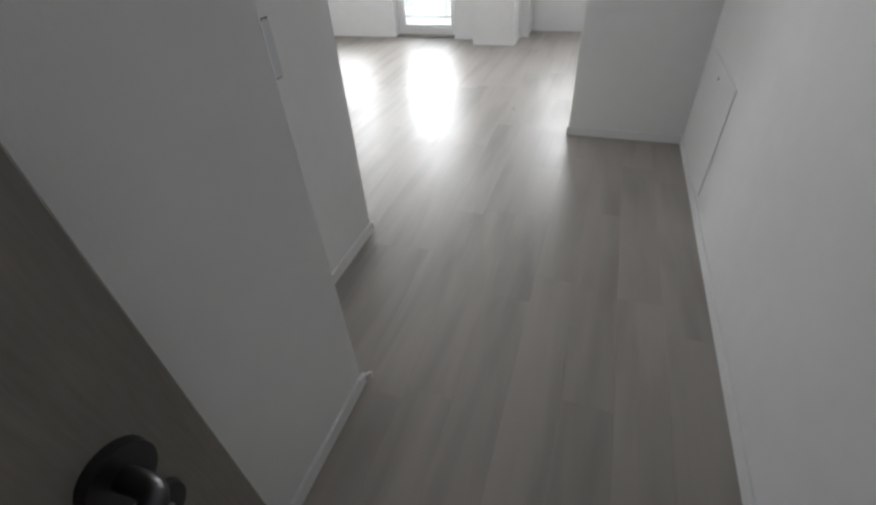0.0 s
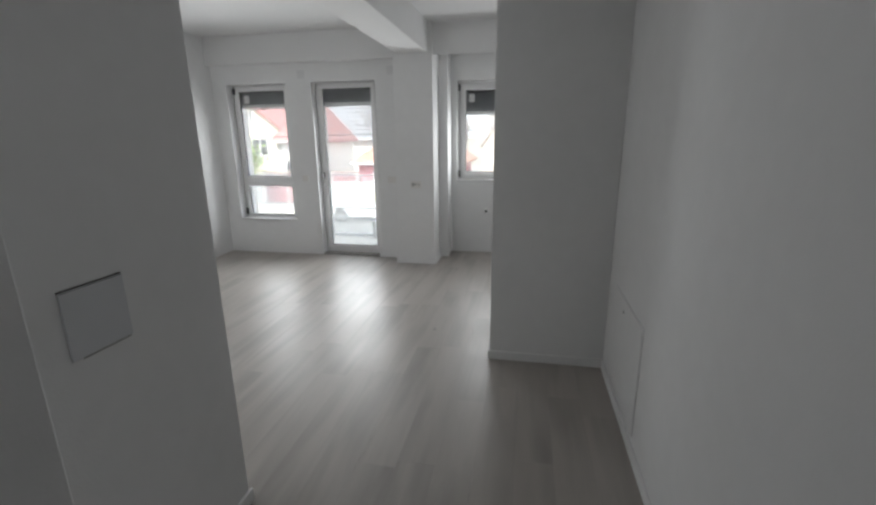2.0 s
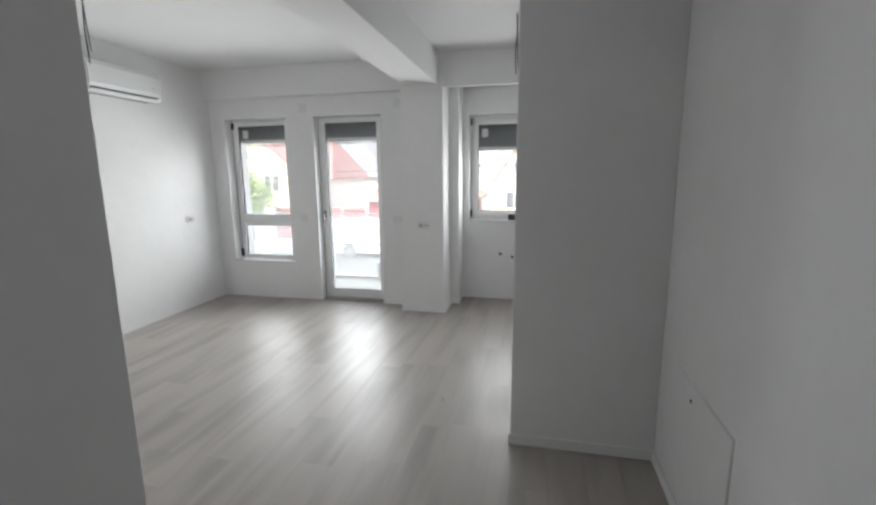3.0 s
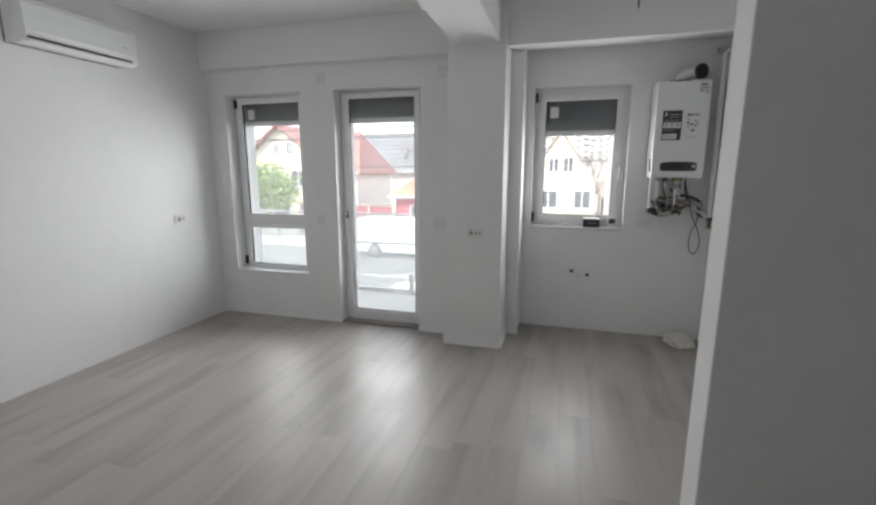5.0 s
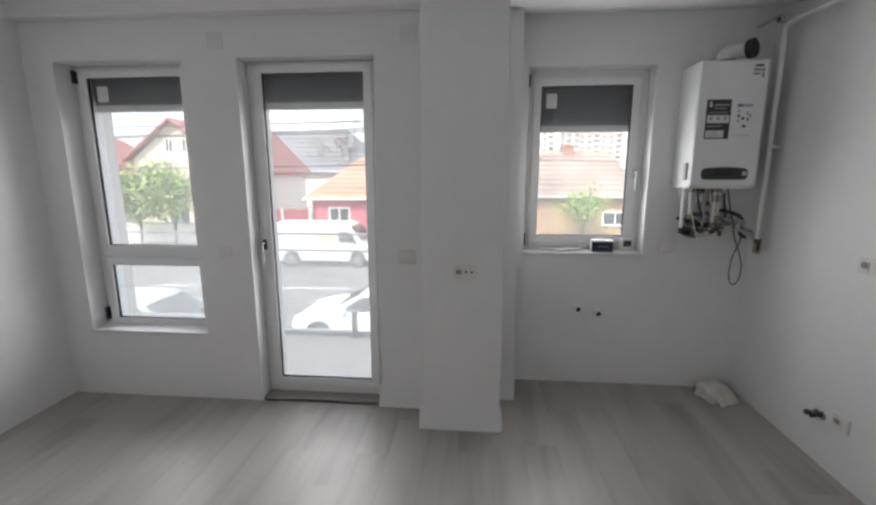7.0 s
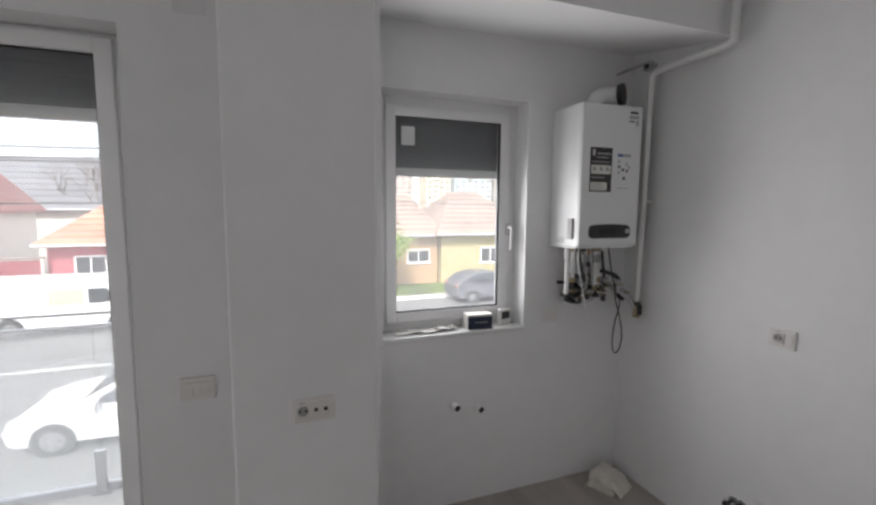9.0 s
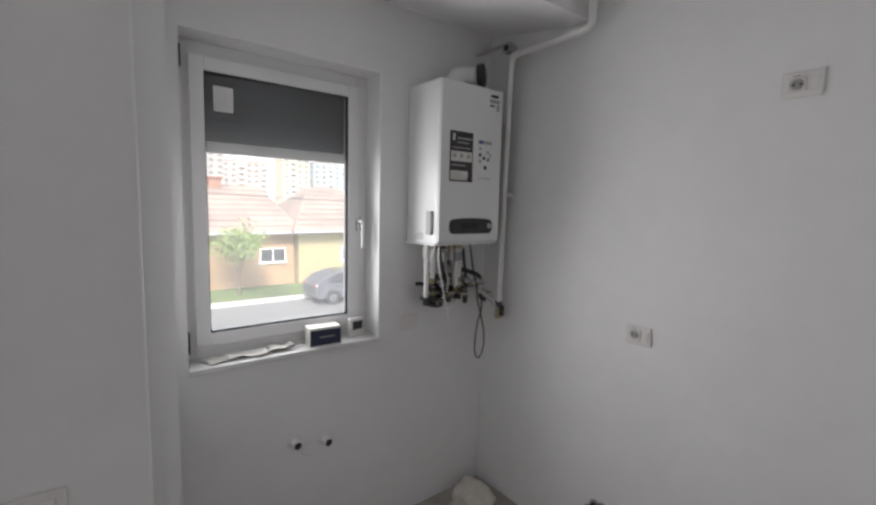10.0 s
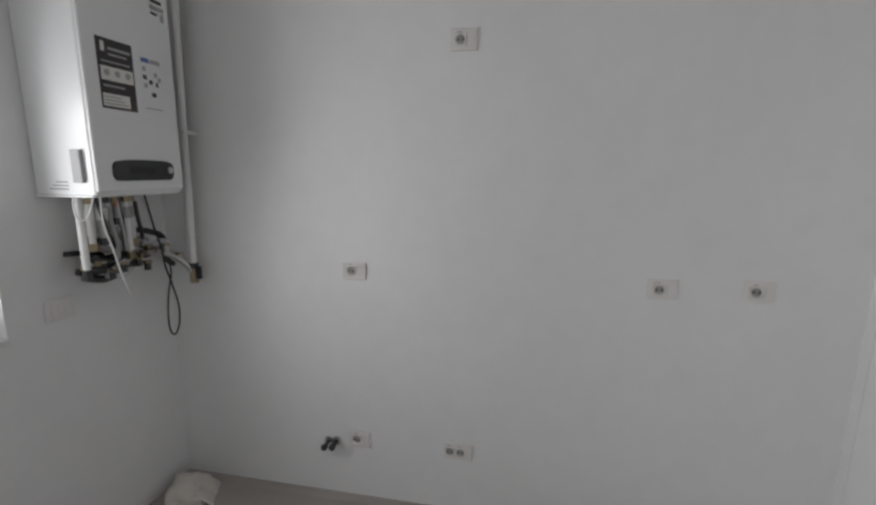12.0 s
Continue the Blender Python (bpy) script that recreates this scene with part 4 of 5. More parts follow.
coil = thing("white_cable", "short white cable lying on the window sill", "cable", (-0.36, 7.945, SILL + 0.084))
part("cable", tube([(-0.05, -0.01, 0.004), (-0.02, -0.012, 0.02), (0.03, 0, 0.012), (0.10, 0.0, 0.0), (0.13, 0.0, -0.03), (0.14, 0.0, -0.07)], 0.0032, 8), WHITEWIRE, coil)


# ---- balcony ----
G = -2.9
structure("balcony_slab", box((-6.6, OUT, -0.24), (-1.62, 8.86, -0.05), 0.01), BALCONY, "pale tiled balcony slab outside the glazed door", "balcony")
structure("wall_outer_low", boxes(((-4.6, 0.3, G - 0.2), (0.78, OUT, -0.25)), ((NICHE - 0.5, OUT, G - 0.2), (0.78, KOUT, -0.25))), RENDER_WHITE, "pale rendered outer wall of the storey below", "wall")
structure("facade_skin", wall_with_openings(-6.6, PIL0 + 0.05, OUT + 0.001, OUT + 0.10, -0.05, CEILING, [(WIN[0] - 0.01, WIN[1] + 0.01, WIN[2], WIN[3]), (DOORWAY[0] - 0.01, DOORWAY[1] + 0.01, -0.05, DOORWAY[3])]), RENDER_WHITE, "pale insulation render round window and balcony door", "wall")


def make_balustrade():
    r = thing("glass_balustrade", "glass balcony balustrade with short steel posts and a thin top rail", "railing", (0, 8.76, -0.05))
    xs = [-5.64, -4.855, -4.07, -3.285, -2.50, -1.72]
    part("top_rail", rod((-6.5, 0, 1.03), (-1.66, 0, 1.03), 0.012), STEEL, r, "thin steel top rail")
    for x in xs:
        p = part("post", box((x - 0.027, -0.045, 0.012), (x + 0.027, -0.008, 0.27), 0.004), STEEL, r)
        part("base_plate", box((x - 0.05, -0.055, 0.0), (x + 0.05, 0.02, 0.012), 0.003), STEEL, p)
    ends = [-6.5] + [x for x in xs[1:5]] + [-1.66]
    for a, b in zip(ends, ends[1:]):
        g = part("glass_panel", box((a + 0.008, -0.004, 0.06), (b - 0.008, 0.004, 1.02)), GLASS, r)
        g.visible_shadow = False
    part("floor_rail", box((-6.5, -0.02, 0.0), (-1.66, 0.03, 0.05), 0.004), SHUTTER_BAR, r)


make_balustrade()

# ---- street ----
structure("ground", boxes(((-400, 8.0, G - 0.6), (400, 900, G - 0.10)), ((-400, -300, G - 0.6), (400, 8.0, G - 0.10))), EARTH, "flat bare ground reaching the horizon", "ground")
structure("road", box((-200, 13.6, G - 0.10), (200, 26.4, G)), ASPHALT, "grey asphalt two-lane street", "road")
structure("pavement_near", box((-200, 7.9, G - 0.10), (200, 13.45, G + 0.12)), CONCRETE, "pale concrete pavement beside the building", "pavement")
structure("pavement_far", box((-200, 26.55, G - 0.10), (200, 29.4, G + 0.12)), CONCRETE, "pale concrete pavement across the street", "pavement")
structure("kerb_near", box((-200, 13.45, G - 0.10), (200, 13.6, G + 0.13), 0.02), RENDER_WHITE, "light concrete kerb", "kerb")
structure("kerb_far", box((-200, 26.4, G - 0.10), (200, 26.55, G + 0.13), 0.02), RENDER_WHITE, "light concrete kerb across the street", "kerb")
verge = structure("grass_verge", box((-1.0, 26.9, G + 0.12), (40, 29.6, G + 0.2), 0.03), GRASS, "strip of rough grass before the houses", "grass")
lines = thing("road_marking", "dashed white centre line on the asphalt", "road marking", (0, 20.6, G), kind="structure")
for i in range(-10, 8):
    part("dash", box((i * 4.5, -0.06, 0.0), (i * 4.5 + 3.0, 0.06, 0.004)), PAINT_LINE, lines)


def gable_roof(bm, x0, x1, y0, y1, ze, zr, along, over=0.4, hip=0.0, thick=0.16):
    """A pitched roof as a closed shell; along: the ridge's axis; hip: how far the ridge ends are drawn in."""
    a0, a1, b0, b1 = x0 - over, x1 + over, y0 - over, y1 + over
    if along == "x":
        m = (b0 + b1) / 2
        low = [(a0, b0, ze), (a1, b0, ze), (a1, b1, ze), (a0, b1, ze)]
        top = [(a0 + hip, m, zr), (a1 - hip, m, zr)]
        faces = [(0, 1, 5, 4), (2, 3, 4, 5), (1, 2, 5), (3, 0, 4)]
    else:
        m = (a0 + a1) / 2
        low = [(a0, b0, ze), (a1, b0, ze), (a1, b1, ze), (a0, b1, ze)]
        top = [(m, b0 + hip, zr), (m, b1 - hip, zr)]
        faces = [(3, 0, 4, 5), (1, 2, 5, 4), (0, 1, 4), (2, 3, 5)]
    if not hip:
        faces = faces[:2]
    for dz in (0, -thick):
        vs = [bm.verts.new((x, y, z + dz)) for x, y, z in low + top]
        for f in faces:
            bm.faces.new([vs[k] for k in (f if dz == 0 else f[::-1])])
    bm.verts.ensure_lookup_table()
    n = len(bm.verts) // 2
    rim = [(0, 1), (1, 2), (2, 3), (3, 0)] if hip else ([(0, 1), (2, 3), (1, 5), (5, 2), (3, 4), (4, 0)] if along == "x" else [(3, 0), (1, 2), (0, 4), (4, 1), (2, 5), (5, 3)])
    for p, q in rim:
        bm.faces.new((bm.verts[p], bm.verts[p + n], bm.verts[q + n], bm.verts[q]))
    bmesh.ops.recalc_face_normals(bm, faces=bm.faces)
    return bm


def house(label, x0, x1, y0, y1, ze, zr, along, wall, roof, windows, hip=0.0, over=0.4, chimney=None):
    h = thing("house", label, "house", ((x0 + x1) / 2, y0, G))
    ox, oy = (x0 + x1) / 2, y0
    w, d = x1 - x0, y1 - y0
    bm = box((-w / 2, 0, -0.1), (w / 2, d, ze - G))
    if not hip:
        t = zr - 0.17 - G
        e = ze - G - 0.02
        if along == "y":
            g = prism([(-w / 2, e), (w / 2, e), (0, t)], "y", 0.0, d)
        else:
            g = prism([(0, e), (d, e), (d / 2, t)], "x", -w / 2, w / 2)
        me = bpy.data.meshes.new("gable")
        g.to_mesh(me)
        g.free()
        bm.from_mesh(me)
        bpy.data.meshes.remove(me)
    part("wall", bm, wall, h)
    r = part("roof", gable_roof(bmesh.new(), -w / 2, w / 2, 0, d, ze - G, zr - G, along, over, hip), roof, h)
    # courses of tiles across the street slope
    if along == "x":
        slope = (zr - ze) / (d / 2 + over)
        for i in range(1, 9):
            y = -over + i * (d / 2 + over) / 9
            inset = hip * i / 9
            z = ze - G + (y + over) * slope
            part("tile_course", boxes(((-w / 2 - over + inset + 0.05, y - 0.03, z - 0.02), (w / 2 + over - inset - 0.05, y + 0.03, z + 0.035))), roof, r)
    part("gutter", rod((-w / 2 - over, -over - 0.06, ze - G - 0.08), (w / 2 + over, -over - 0.06, ze - G - 0.08), 0.06, sides=10) if along == "x" else rod((w / 2 + over + 0.04, -over, ze - G - 0.08), (w / 2 + over + 0.04, d + over, ze - G - 0.08), 0.06, sides=10), SHUTTER_BAR, r)
    for wx, wz, ww, wh in windows:
        x, z = wx - ox, wz - G
        win = part("window", boxes(((x - ww / 2, -0.05, z - wh / 2), (x - ww / 2 + 0.07, 0.02, z + wh / 2)), ((x + ww / 2 - 0.07, -0.05, z - wh / 2), (x + ww / 2, 0.02, z + wh / 2)), ((x - ww / 2, -0.05, z + wh / 2 - 0.07), (x + ww / 2, 0.02, z + wh / 2)), ((x - ww / 2 - 0.05, -0.10, z - wh / 2 - 0.06), (x + ww / 2 + 0.05, 0.02, z - wh / 2 + 0.05)), ((x - 0.03, -0.05, z - wh / 2), (x + 0.03, 0.02, z + wh / 2))), PVC, h)
        part("pane", box((x - ww / 2 + 0.05, -0.02, z - wh / 2 + 0.04), (x + ww / 2 - 0.05, 0.015, z + wh / 2 - 0.05)), WINDOWDARK, win)
    if chimney:
        cx, cy, cz = chimney
        part("chimney", boxes(((cx - ox - 0.3, cy - oy - 0.3, ze - G), (cx - ox + 0.3, cy - oy + 0.3, cz - G)), ((cx - ox - 0.37, cy - oy - 0.37, cz - G), (cx - ox + 0.37, cy - oy + 0.37, cz - G + 0.1))), ORANGETILE, r)
    return h


house("cream gabled house with a red tiled roof and two attic windows", -25.0, -18.7, 34.0, 44.0, 2.25, 4.95, "y", CREAM, REDTILE, [(-22.25, 3.15, 0.6, 0.95), (-21.05, 3.15, 0.6, 0.95), (-23.6, 0.9, 1.6, 1.3), (-20.4, 0.9, 1.4, 1.3), (-22.0, -1.5, 1.6, 1.3)], over=0.5)
house("white house with a broad red tiled roof", -18.4, -15.0, 33.0, 39.6, 1.35, 4.5, "x", RENDER_WHITE, REDTILE, [(-15.9, 0.5, 0.8, 0.75), (-17.2, -0.6, 1.2, 1.1)], hip=1.6)
house("pale house with a grey hipped roof", -24.0, -10.5, 43.0, 52.0, 1.4, 5.2, "x", RENDER_WHITE, GREYTILE, [(-13.2, 0.2, 1.0, 0.9), (-11.6, 0.2, 1.0, 0.9), (-17.0, 0.2, 1.2, 1.0)], hip=3.5)
house("low raspberry pink house with an orange tiled roof", -10.9, -4.2, 30.0, 36.5, -0.05, 2.3, "x", PINK, ORANGETILE, [(-9.3, -1.25, 1.25, 1.25), (-6.4, -1.25, 1.25, 1.25)], hip=2.6, chimney=(-6.2, 33.0, 2.6))
house("cream house with a large brown roof and front gable", -3.1, 1.2, 33.5, 42.0, 0.9, 4.1, "y", CREAM, BROWNTILE, [(-1.35, 1.9, 0.7, 1.0), (-0.45, 1.9, 0.7, 1.0), (-1.6, -0.3, 1.2, 1.2), (0.5, -0.3, 1.1, 1.2)], over=0.12)
house("low orange house with a weathered brown tiled roof", 1.9, 7.4, 29.6, 36.4, 0.15, 2.55, "x", ORANGE, BROWNTILE, [(6.25, -1.1, 1.35, 0.75)], hip=1.2, chimney=(4.2, 33.0, 2.9))
house("low yellow house with a weathered brown roof", 7.5, 13.5, 29.2, 37.0, 0.2, 2.7, "x", YELLOW, BROWNTILE, [(10.6, -1.1, 1.3, 0.9), (12.4, -1.1, 1.0, 0.9)], hip=2.4)
house("long pale house with a red roof far along the street", -40.0, -28.0, 34.0, 43.0, 1.0, 4.2, "x", RENDER_WHITE, REDTILE, [(-30.0, -0.8, 1.3, 1.2), (-33.0, -0.8, 1.3, 1.2), (-36.0, -0.8, 1.3, 1.2)], hip=2.5)
house("pale house with an orange roof behind the low houses", 14.5, 22.0, 31.0, 39.0, 0.4, 3.2, "x", CREAM, ORANGETILE, [(16.5, -1.0, 1.3, 1.0), (19.5, -1.0, 1.3, 1.0)], hip=2.5)

fence = thing("street_fence", "maroon sheet metal fence between two houses", "fence", (-14.3, 29.7, G + 0.1))
for i in range(24):
    part("panel", box((-3.3 + i * 0.277, -0.02 + 0.012 * (i % 2), 0.1), (-3.3 + i * 0.277 + 0.272, 0.01 + 0.012 * (i % 2), 2.05), 0.004), MAROON, fence)
for i in range(5):
    part("post", box((-3.35 + i * 1.66, -0.07, 0.0), (-3.25 + i * 1.66, 0.05, 2.15), 0.01), RENDER_WHITE, fence)
part("coping", box((-3.4, -0.08, 2.1), (3.42, 0.08, 2.2), 0.02), BROWNTILE, fence)
wall2 = thing("garden_wall", "low pale garden wall before the gabled house", "wall", (-23.0, 29.7, G + 0.1))
part("masonry", box((-6.0, -0.1, 0), (5.2, 0.1, 1.15), 0.02), RENDER_WHITE, wall2)
part("coping", box((-6.05, -0.15, 1.15), (5.25, 0.15, 1.22), 0.02), CONCRETE, wall2)


def apartment_block(label, x0, x1, y, top, mat, floors, cols):
    b = thing("apartment_block", label, "building", ((x0 + x1) / 2, y, G), group="far apartment blocks")
    w, h = x1 - x0, top - G
    part("wall", box((-w / 2, 0, 0), (w / 2, 14, h)), mat, b)
    part("roof", boxes(((-w / 2 - 0.3, -0.3, h), (w / 2 + 0.3, 14.3, h + 0.5)), ((-w / 6, 4, h + 0.5), (w / 8, 9, h + 2.6))), FLATGREY, b)
    me_w = mesh_of("window", box((-0.9, -0.12, -0.7), (0.9, 0.05, 0.7)), FARGLASS)
    me_b = mesh_of("balcony", box((-1.7, -1.1, -0.5), (1.7, 0.0, 0.5), 0.03), RENDER_WHITE)
    for i in range(floors):
        for j in range(cols):
            z, x = h - 2.0 - i * 3.0, -w / 2 + (j + 0.5) * w / cols
            o = new("window", me_w)
            o.parent, o.location = b, (x, 0, z)
            if (j + len(label)) % 3 == 1:
                o = new("balcony", me_b)
                o.parent, o.location = b, (x, 0, z - 0.9)


for label, x0, x1, y, top, mat, f, c in (
        ("grey panel apartment block far beyond the houses", 4, 22, 250, 24.5, FLATGREY, 6, 5),
        ("pale panel apartment block with stacked balconies", 27, 41, 262, 22.5, RENDER_WHITE, 6, 4),
        ("grey tower block with a darker stair core", 44, 52, 246, 26.5, FLATGREY, 7, 2),
        ("pale pink apartment block far beyond the houses", 56, 80, 270, 24.0, FLATPINK, 6, 6),
        ("pale cream apartment block far beyond the houses", 83, 98, 252, 27.0, CREAM, 7, 4),
        ("pale blue apartment block far beyond the houses", 103, 128, 258, 25.0, FLATBLUE, 6, 6),
        ("grey panel apartment block with balconies far away", -22, -2, 265, 23.5, FLATGREY, 6, 5),
        ("pale apartment block at the end of the view", 132, 170, 262, 27.5, FLATGREY, 7, 9)):
    apartment_block(label, x0, x1, y, top, mat, f, c)


# ---- vehicles ----
def rounded_slab(profile, w, inset, mat_bevel=0.06):
    """A side outline (x, z) drawn out across the width, narrower at the top."""
    bm = prism(profile, "y", -w / 2, w / 2)
    top = max(z for _, z in profile)
    for v in bm.verts:
        k = max(0.0, (v.co.z - 0.85) / max(top - 0.85, 0.01))
        v.co.y *= 1 - inset * k
    edges = [e for e in bm.edges if abs(e.verts[0].co.y - e.verts[1].co.y) < w * 0.3]
    bmesh.ops.bevel(bm, geom=edges, offset=mat_bevel, segments=3, affect="EDGES", profile=0.6)
    return bm


def wheels(v, xs, w, r):
    for x in xs:
        for side in (-1, 1):
            y = side * (w / 2 - 0.09)
            t = part("wheel", rod((x, y - 0.1, r), (x, y + 0.1, r), r, sides=28), TYRE, v)
            part("rim", rod((x, y + side * 0.095, r), (x, y + side * 0.106, r), r * 0.64, sides=20), STEEL, t)
            for k in range(5):
                a = k * 2 * math.pi / 5
                part("spoke_gap", rod((x + 0.38 * r * math.cos(a), y + side * 0.105, r + 0.38 * r * math.sin(a)), (x + 0.38 * r * math.cos(a), y + side * 0.108, r + 0.38 * r * math.sin(a)), r * 0.11, sides=8), TYRE, t)


def make_car(label, at, turn, paint):
    v = thing("car", label, "car", at, turn)
    part("body", rounded_slab([(-2.02, 0.28), (-2.08, 0.55), (-1.98, 0.72), (-1.62, 0.84), (-0.98, 0.96), (-0.28, 1.38), (0.15, 1.47), (0.9, 1.46), (1.55, 1.28), (1.92, 1.0), (2.05, 0.85), (2.06, 0.4), (1.98, 0.26), (-1.9, 0.22)], 1.72, 0.2), paint, v)
    for side in (-1, 1):
        y = side * 0.79
        for name, prof in (("front_side_window", [(-0.72, 0.98), (-0.22, 1.33), (0.22, 1.39), (0.22, 0.99)]), ("rear_side_window", [(0.28, 0.99), (0.28, 1.39), (0.85, 1.38), (1.35, 1.22), (1.45, 1.02)])):
            bm = prism(prof, "y", -0.012, 0.012)
            for q in bm.verts:
                q.co.y += side * (0.862 * (1 - 0.2 * (q.co.z - 0.85) / 0.62) + 0.004)
            part(name, bm, CARGLASS, v)
        part("headlight", box((-2.03, side * 0.68 - 0.14, 0.60), (-1.78, side * 0.68 + 0.14, 0.74), 0.04), LAMPGLASS, v)
        part("mirror", box((-0.72, side * 0.94 - 0.09, 0.96), (-0.56, side * 0.94 + 0.09, 1.08), 0.03), paint, v)
        part("door_handle", box((0.02, side * 0.868 - 0.012, 0.80), (0.2, side * 0.868 + 0.012, 0.83), 0.005), paint, v)
        part("tail_light", box((1.96, side * 0.66 - 0.12, 0.75), (2.07, side * 0.66 + 0.12, 0.95), 0.03), REDTILE, v)
        for x in (-1.32, 1.28):
            part("wheel_arch", rod((x, side * 0.72, 0.31), (x, side * 0.868, 0.31), 0.36, sides=24), GASKET, v)
    part("windscreen", prism([(-1.0, 0.965), (-0.30, 1.385), (-0.27, 1.37), (-0.95, 0.955)], "y", -0.66, 0.66), CARGLASS, v)
    part("grille", box((-2.085, -0.5, 0.36), (-2.04, 0.5, 0.5), 0.01), DARK, v)
    wheels(v, (-1.32, 1.28), 1.74, 0.31)
    return v


make_car("white hatchback parked at the near kerb", (-4.0, 16.1, G), -3, CARWHITE).scale = (1, 1, 0.92)
make_car("dark grey car parked across the street", (8.6, 25.4, G), 180, CARDARK)
make_car("pale silver blue car standing at the near kerb", (-9.2, 14.5, G), 180, SILVER)


def make_van():
    v = thing("van", "white delivery van parked across the street", "van", (-8.35, 25.2, G), 0)
    part("body", rounded_slab([(-2.62, 0.32), (-2.64, 1.0), (-2.58, 1.86), (-2.45, 1.99), (0.9, 2.0), (1.25, 1.9), (1.85, 1.18), (2.45, 0.98), (2.6, 0.72), (2.6, 0.35), (2.45, 0.28), (-2.5, 0.28)], 1.9, 0.12), CARWHITE, v)
    for side in (-1, 1):
        part("cab_window", prism([(0.72, 1.12), (0.72, 1.66), (1.25, 1.66), (1.62, 1.16)], "y", side * 0.90, side * 0.922), CARGLASS, v)
        part("side_panel", box((-0.42, side * 0.928 - 0.012, 1.12), (0.58, side * 0.928 + 0.012, 1.66), 0.01), YELLOW_PLATE, v, "pale yellow panel in the van side")
        part("side_trim", box((-2.5, side * 0.955 - 0.012, 0.74), (2.3, side * 0.955 + 0.012, 0.82), 0.01), DARK if side < 0 else GASKET, v)
        part("headlight", box((2.3, side * 0.7 - 0.15, 0.7), (2.56, side * 0.7 + 0.15, 0.92), 0.04), LAMPGLASS, v)
        part("tail_light", box((-2.66, side * 0.84 - 0.07, 0.8), (-2.6, side * 0.84 + 0.07, 1.2), 0.02), REDTILE, v)
        part("mirror", box((1.45, side * 1.05 - 0.1, 1.1), (1.55, side * 1.05 + 0.1, 1.35), 0.03), DARK, v)
        for x in (-1.5, 1.62):
            part("wheel_arch", rod((x, side * 0.8, 0.34), (x, side * 0.958, 0.34), 0.40, sides=24), GASKET, v)
    part("windscreen", prism([(1.27, 1.87), (1.84, 1.2), (1.9, 1.22), (1.31, 1.9)], "y", -0.78, 0.78), CARGLASS, v)
    wheels(v, (-1.5, 1.62), 1.92, 0.34)


make_van()


# ---- trees, pole and wires ----
def limbs(bm, start, way, length, r, depth, rng, tips):
    end = start + way * length
    add_rod(bm, start, end, r, r * 0.62, 5)
    if depth == 0:
        tips.append(end)
        return
    for k in range(3):
        side = Vector((rng.uniform(-1, 1), rng.uniform(-1, 1), rng.uniform(0.1, 0.9))).normalized()
        limbs(bm, start + way * length * rng.uniform(0.65, 1.0), (way * 0.75 + side * 0.75).normalized(), length * rng.uniform(0.55, 0.8), r * 0.58, depth - 1, rng, tips)


def make_tree(label, at, height, leafy, seed, spread=1.0):
    rng = random.Random(seed)
    t = thing("tree", label, "tree", at)
    tips, bm = [], bmesh.new()
    limbs(bm, Vector((0, 0, -0.05)), Vector((0.03, 0.02, 1)).normalized(), height * 0.36, height * (0.022 if leafy else 0.014), 5 if not leafy else 3, rng, tips)
    part("trunk", bm, BARK, t)
    if leafy:
        verts, faces = [], []
        for tip in tips:
            for k in range(leafy):
                c = tip + Vector((rng.gauss(0, 0.34), rng.gauss(0, 0.34), rng.gauss(0, 0.3))) * spread
                a = Vector((rng.uniform(-1, 1), rng.uniform(-1, 1), rng.uniform(-0.6, 0.6))).normalized()
                b = a.cross(Vector((rng.uniform(-1, 1), rng.uniform(-1, 1), rng.uniform(-1, 1)))).normalized()
                s = rng.uniform(0.05, 0.11) * spread
                n = len(verts)
                verts += [c + a * s, c + b * s * 0.55, c - a * s, c - b * s * 0.55]
                faces.append((n, n + 1, n + 2, n + 3))
        me = bpy.data.meshes.new("crown")
        me.from_pydata([tuple(v) for v in verts], [], faces)
        me.materials.append(LEAF)
        crown = new("crown", me)
        crown.parent = t
        crown["kind"] = "stuff"
    return t


make_tree("bushy tree in fresh green leaf before the gabled house", (-18.6, 28.6, G + 0.1), 4.7, 150, 3, 1.75)
make_tree("bushy tree in fresh green leaf beside the garden wall", (-20.8, 28.7, G + 0.1), 4.5, 150, 8, 1.75)
make_tree("tall bare tree behind the pink house", (-13.4, 44.0, G), 9.6, 0, 5)
make_tree("bare tree behind the brown roofed house", (-6.0, 44.0, G), 8.5, 0, 12)
make_tree("small tree in thin spring leaf before the orange house", (4.1, 27.8, G + 0.1), 3.9, 55, 21, 1.15)

make_tree("bare tree between the houses before the flats", (2.2, 43.0, G), 8.0, 0, 31)
make_tree("bare tree behind the orange house", (5.6, 45.0, G), 7.5, 0, 44)

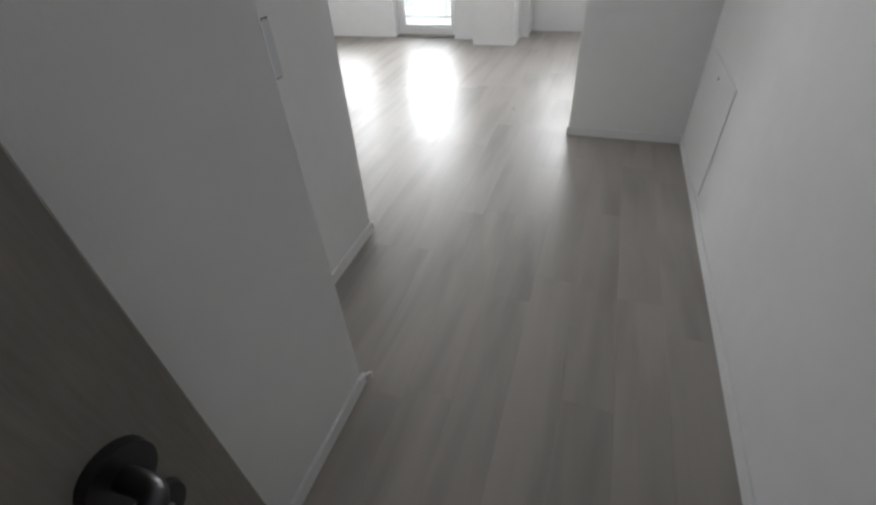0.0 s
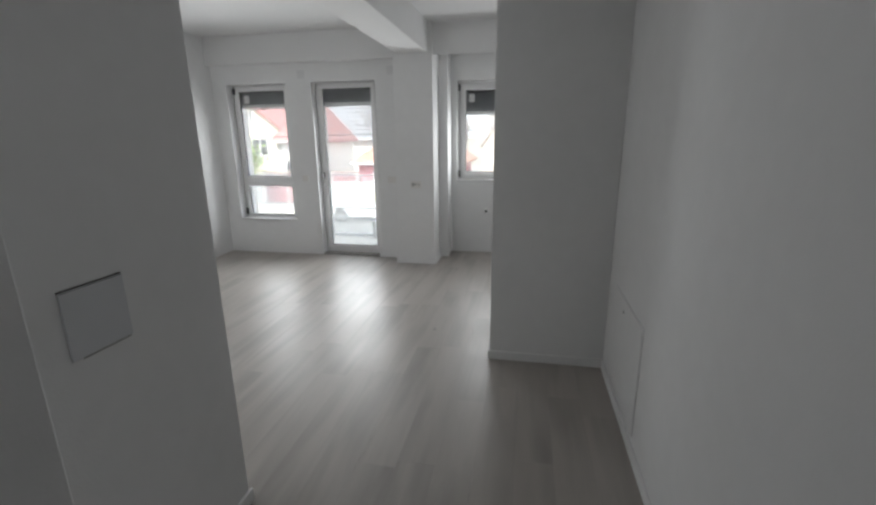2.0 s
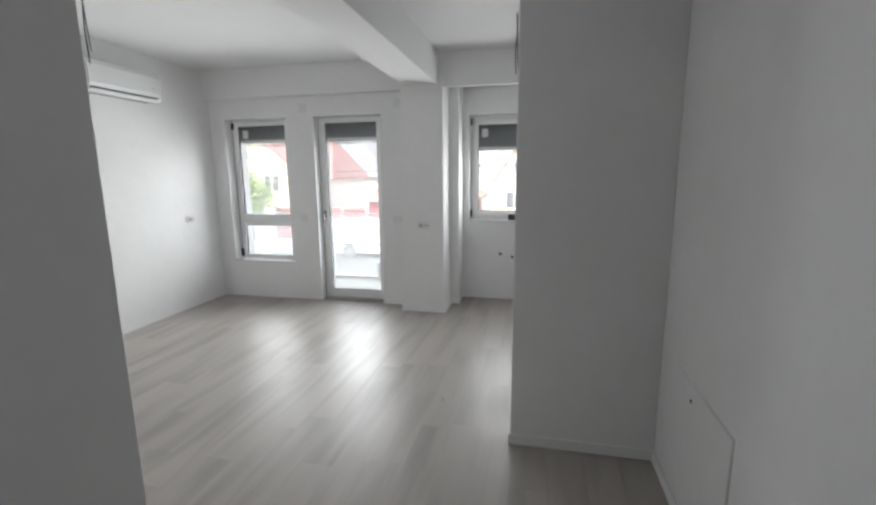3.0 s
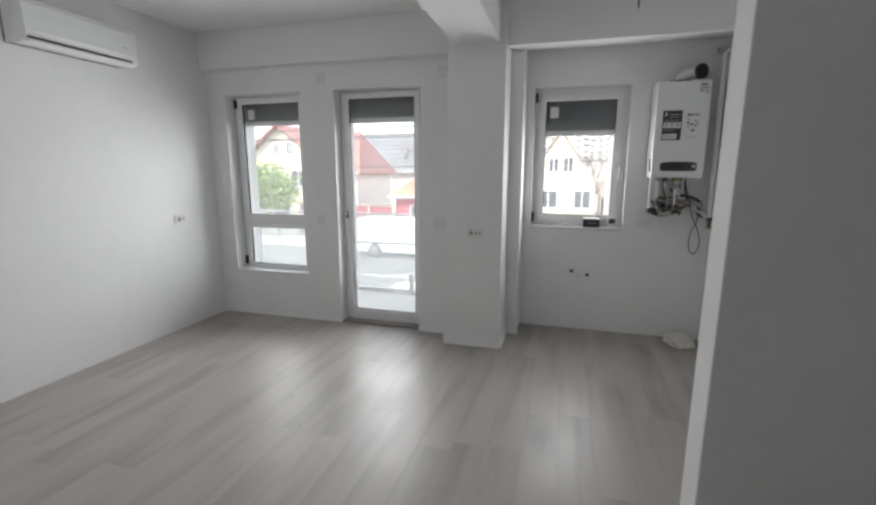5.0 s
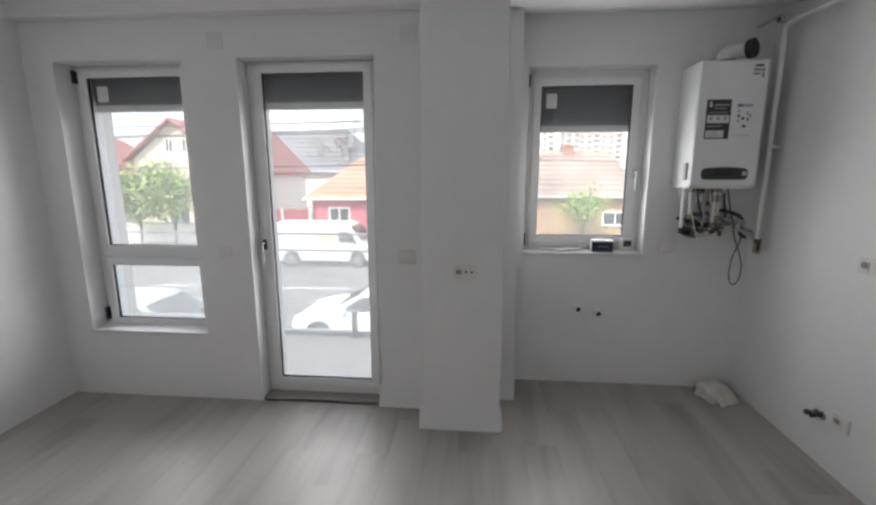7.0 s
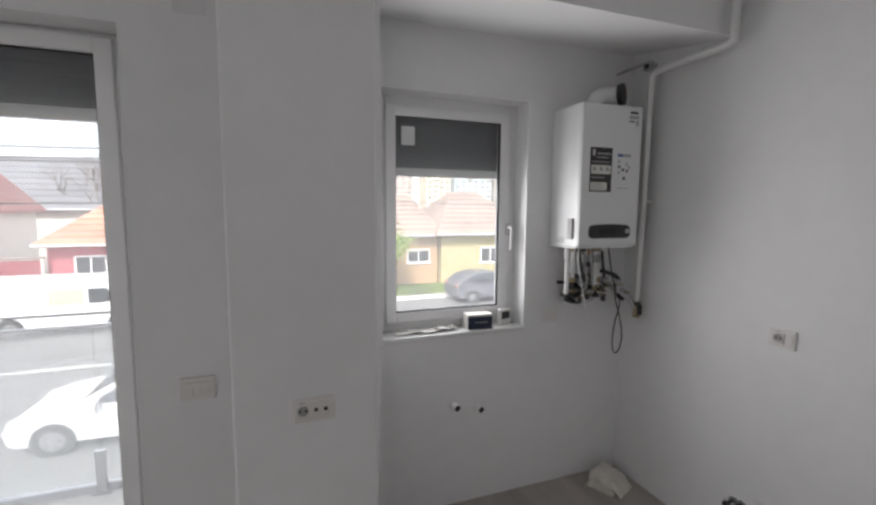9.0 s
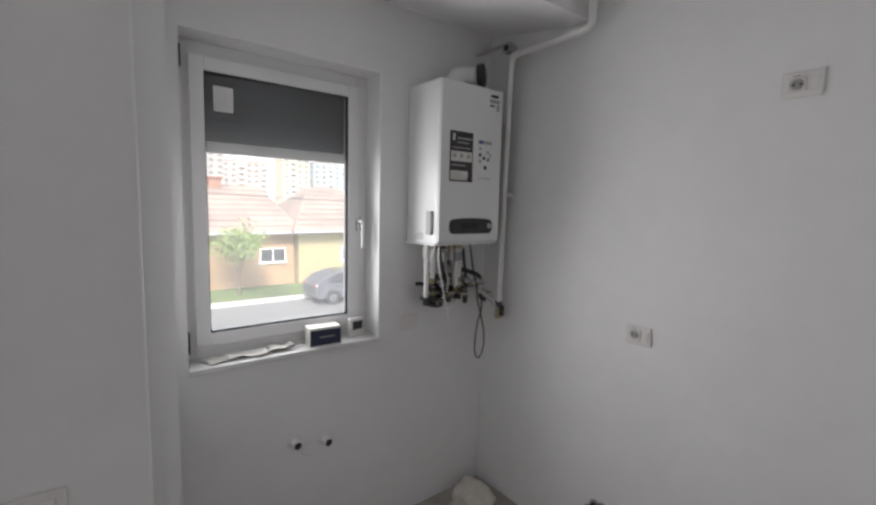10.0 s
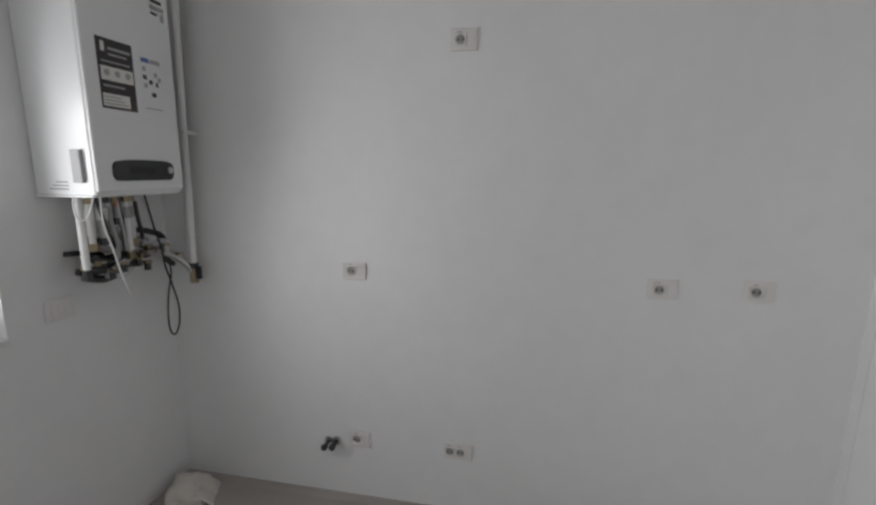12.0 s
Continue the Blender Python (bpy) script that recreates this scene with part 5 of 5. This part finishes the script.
pole = thing("utility_pole", "weathered concrete utility pole carrying street cables", "pole", (1.45, 27.2, G + 0.1))
part("shaft", rod((0, 0, -0.1), (0, 0, 8.2), 0.15, 0.09, 14), POLE, pole)
part("crossarm", box((-0.05, -0.7, 7.6), (0.05, 0.7, 7.7), 0.01), POLE, pole)
part("bracket", box((-0.05, -0.7, 6.4), (0.05, 0.7, 6.48), 0.01), POLE, pole)
for k, (y, z, sag) in enumerate(((-0.62, 6.42, 0.45), (0.0, 6.95, 0.4), (0.62, 6.75, 0.6), (-0.2, 4.8, 0.4))):
    part("overhead_cable", tube([(0, y * 0.3, z)] + [(-i * 5 - 1, y, z - sag * (1 - ((i - 4.5) / 4.5) ** 2)) for i in range(10)], 0.032, 6), WIRE, pole)
    if k == 3:
        part("overhead_cable", tube([(0, y * 0.3, z)] + [(i * 5 + 1, y, z - sag * (1 - ((i - 4.5) / 4.5) ** 2)) for i in range(10)], 0.016, 6), WIRE, pole)


# ---- floor boards ----
def lay_floor():
    floor = thing("floor", "grey oak laminate floor laid in long boards", "floor", kind="structure")
    w, length, gap = 0.193, 1.285, 0.0004
    cache = {}

    def board(lx, ly):
        key = (round(lx, 3), round(ly, 3))
        if key not in cache:
            a, b, c = lx / 2 - gap / 2, ly / 2 - gap / 2, 0.0006
            bm = prism([(-a, -0.012), (a, -0.012), (a, -c), (a - c, 0.0), (-a + c, 0.0), (-a, -c)], "y", -b, b)
            cache[key] = mesh_of("board", bm, PLANK)
        return cache[key]

    rng = random.Random(11)
    x = -4.30
    while x < 0.64:
        x1 = min(x + w, 0.70)
        top = 7.56 if x1 < NICHE else 7.95
        y = 0.55 - rng.random() * length
        while y < top:
            y0, y1 = max(y, 0.55), min(y + length, top)
            if x1 < HALL_B - 0.12:
                y0 = max(y0, BACK - 0.1)
            if y1 - y0 > 0.03:
                ob = new("board", board(x1 - x, y1 - y0))
                ob.parent = floor
                ob.location = ((x + x1) / 2, (y0 + y1) / 2, 0)
            y += length
        x = x1


lay_floor()
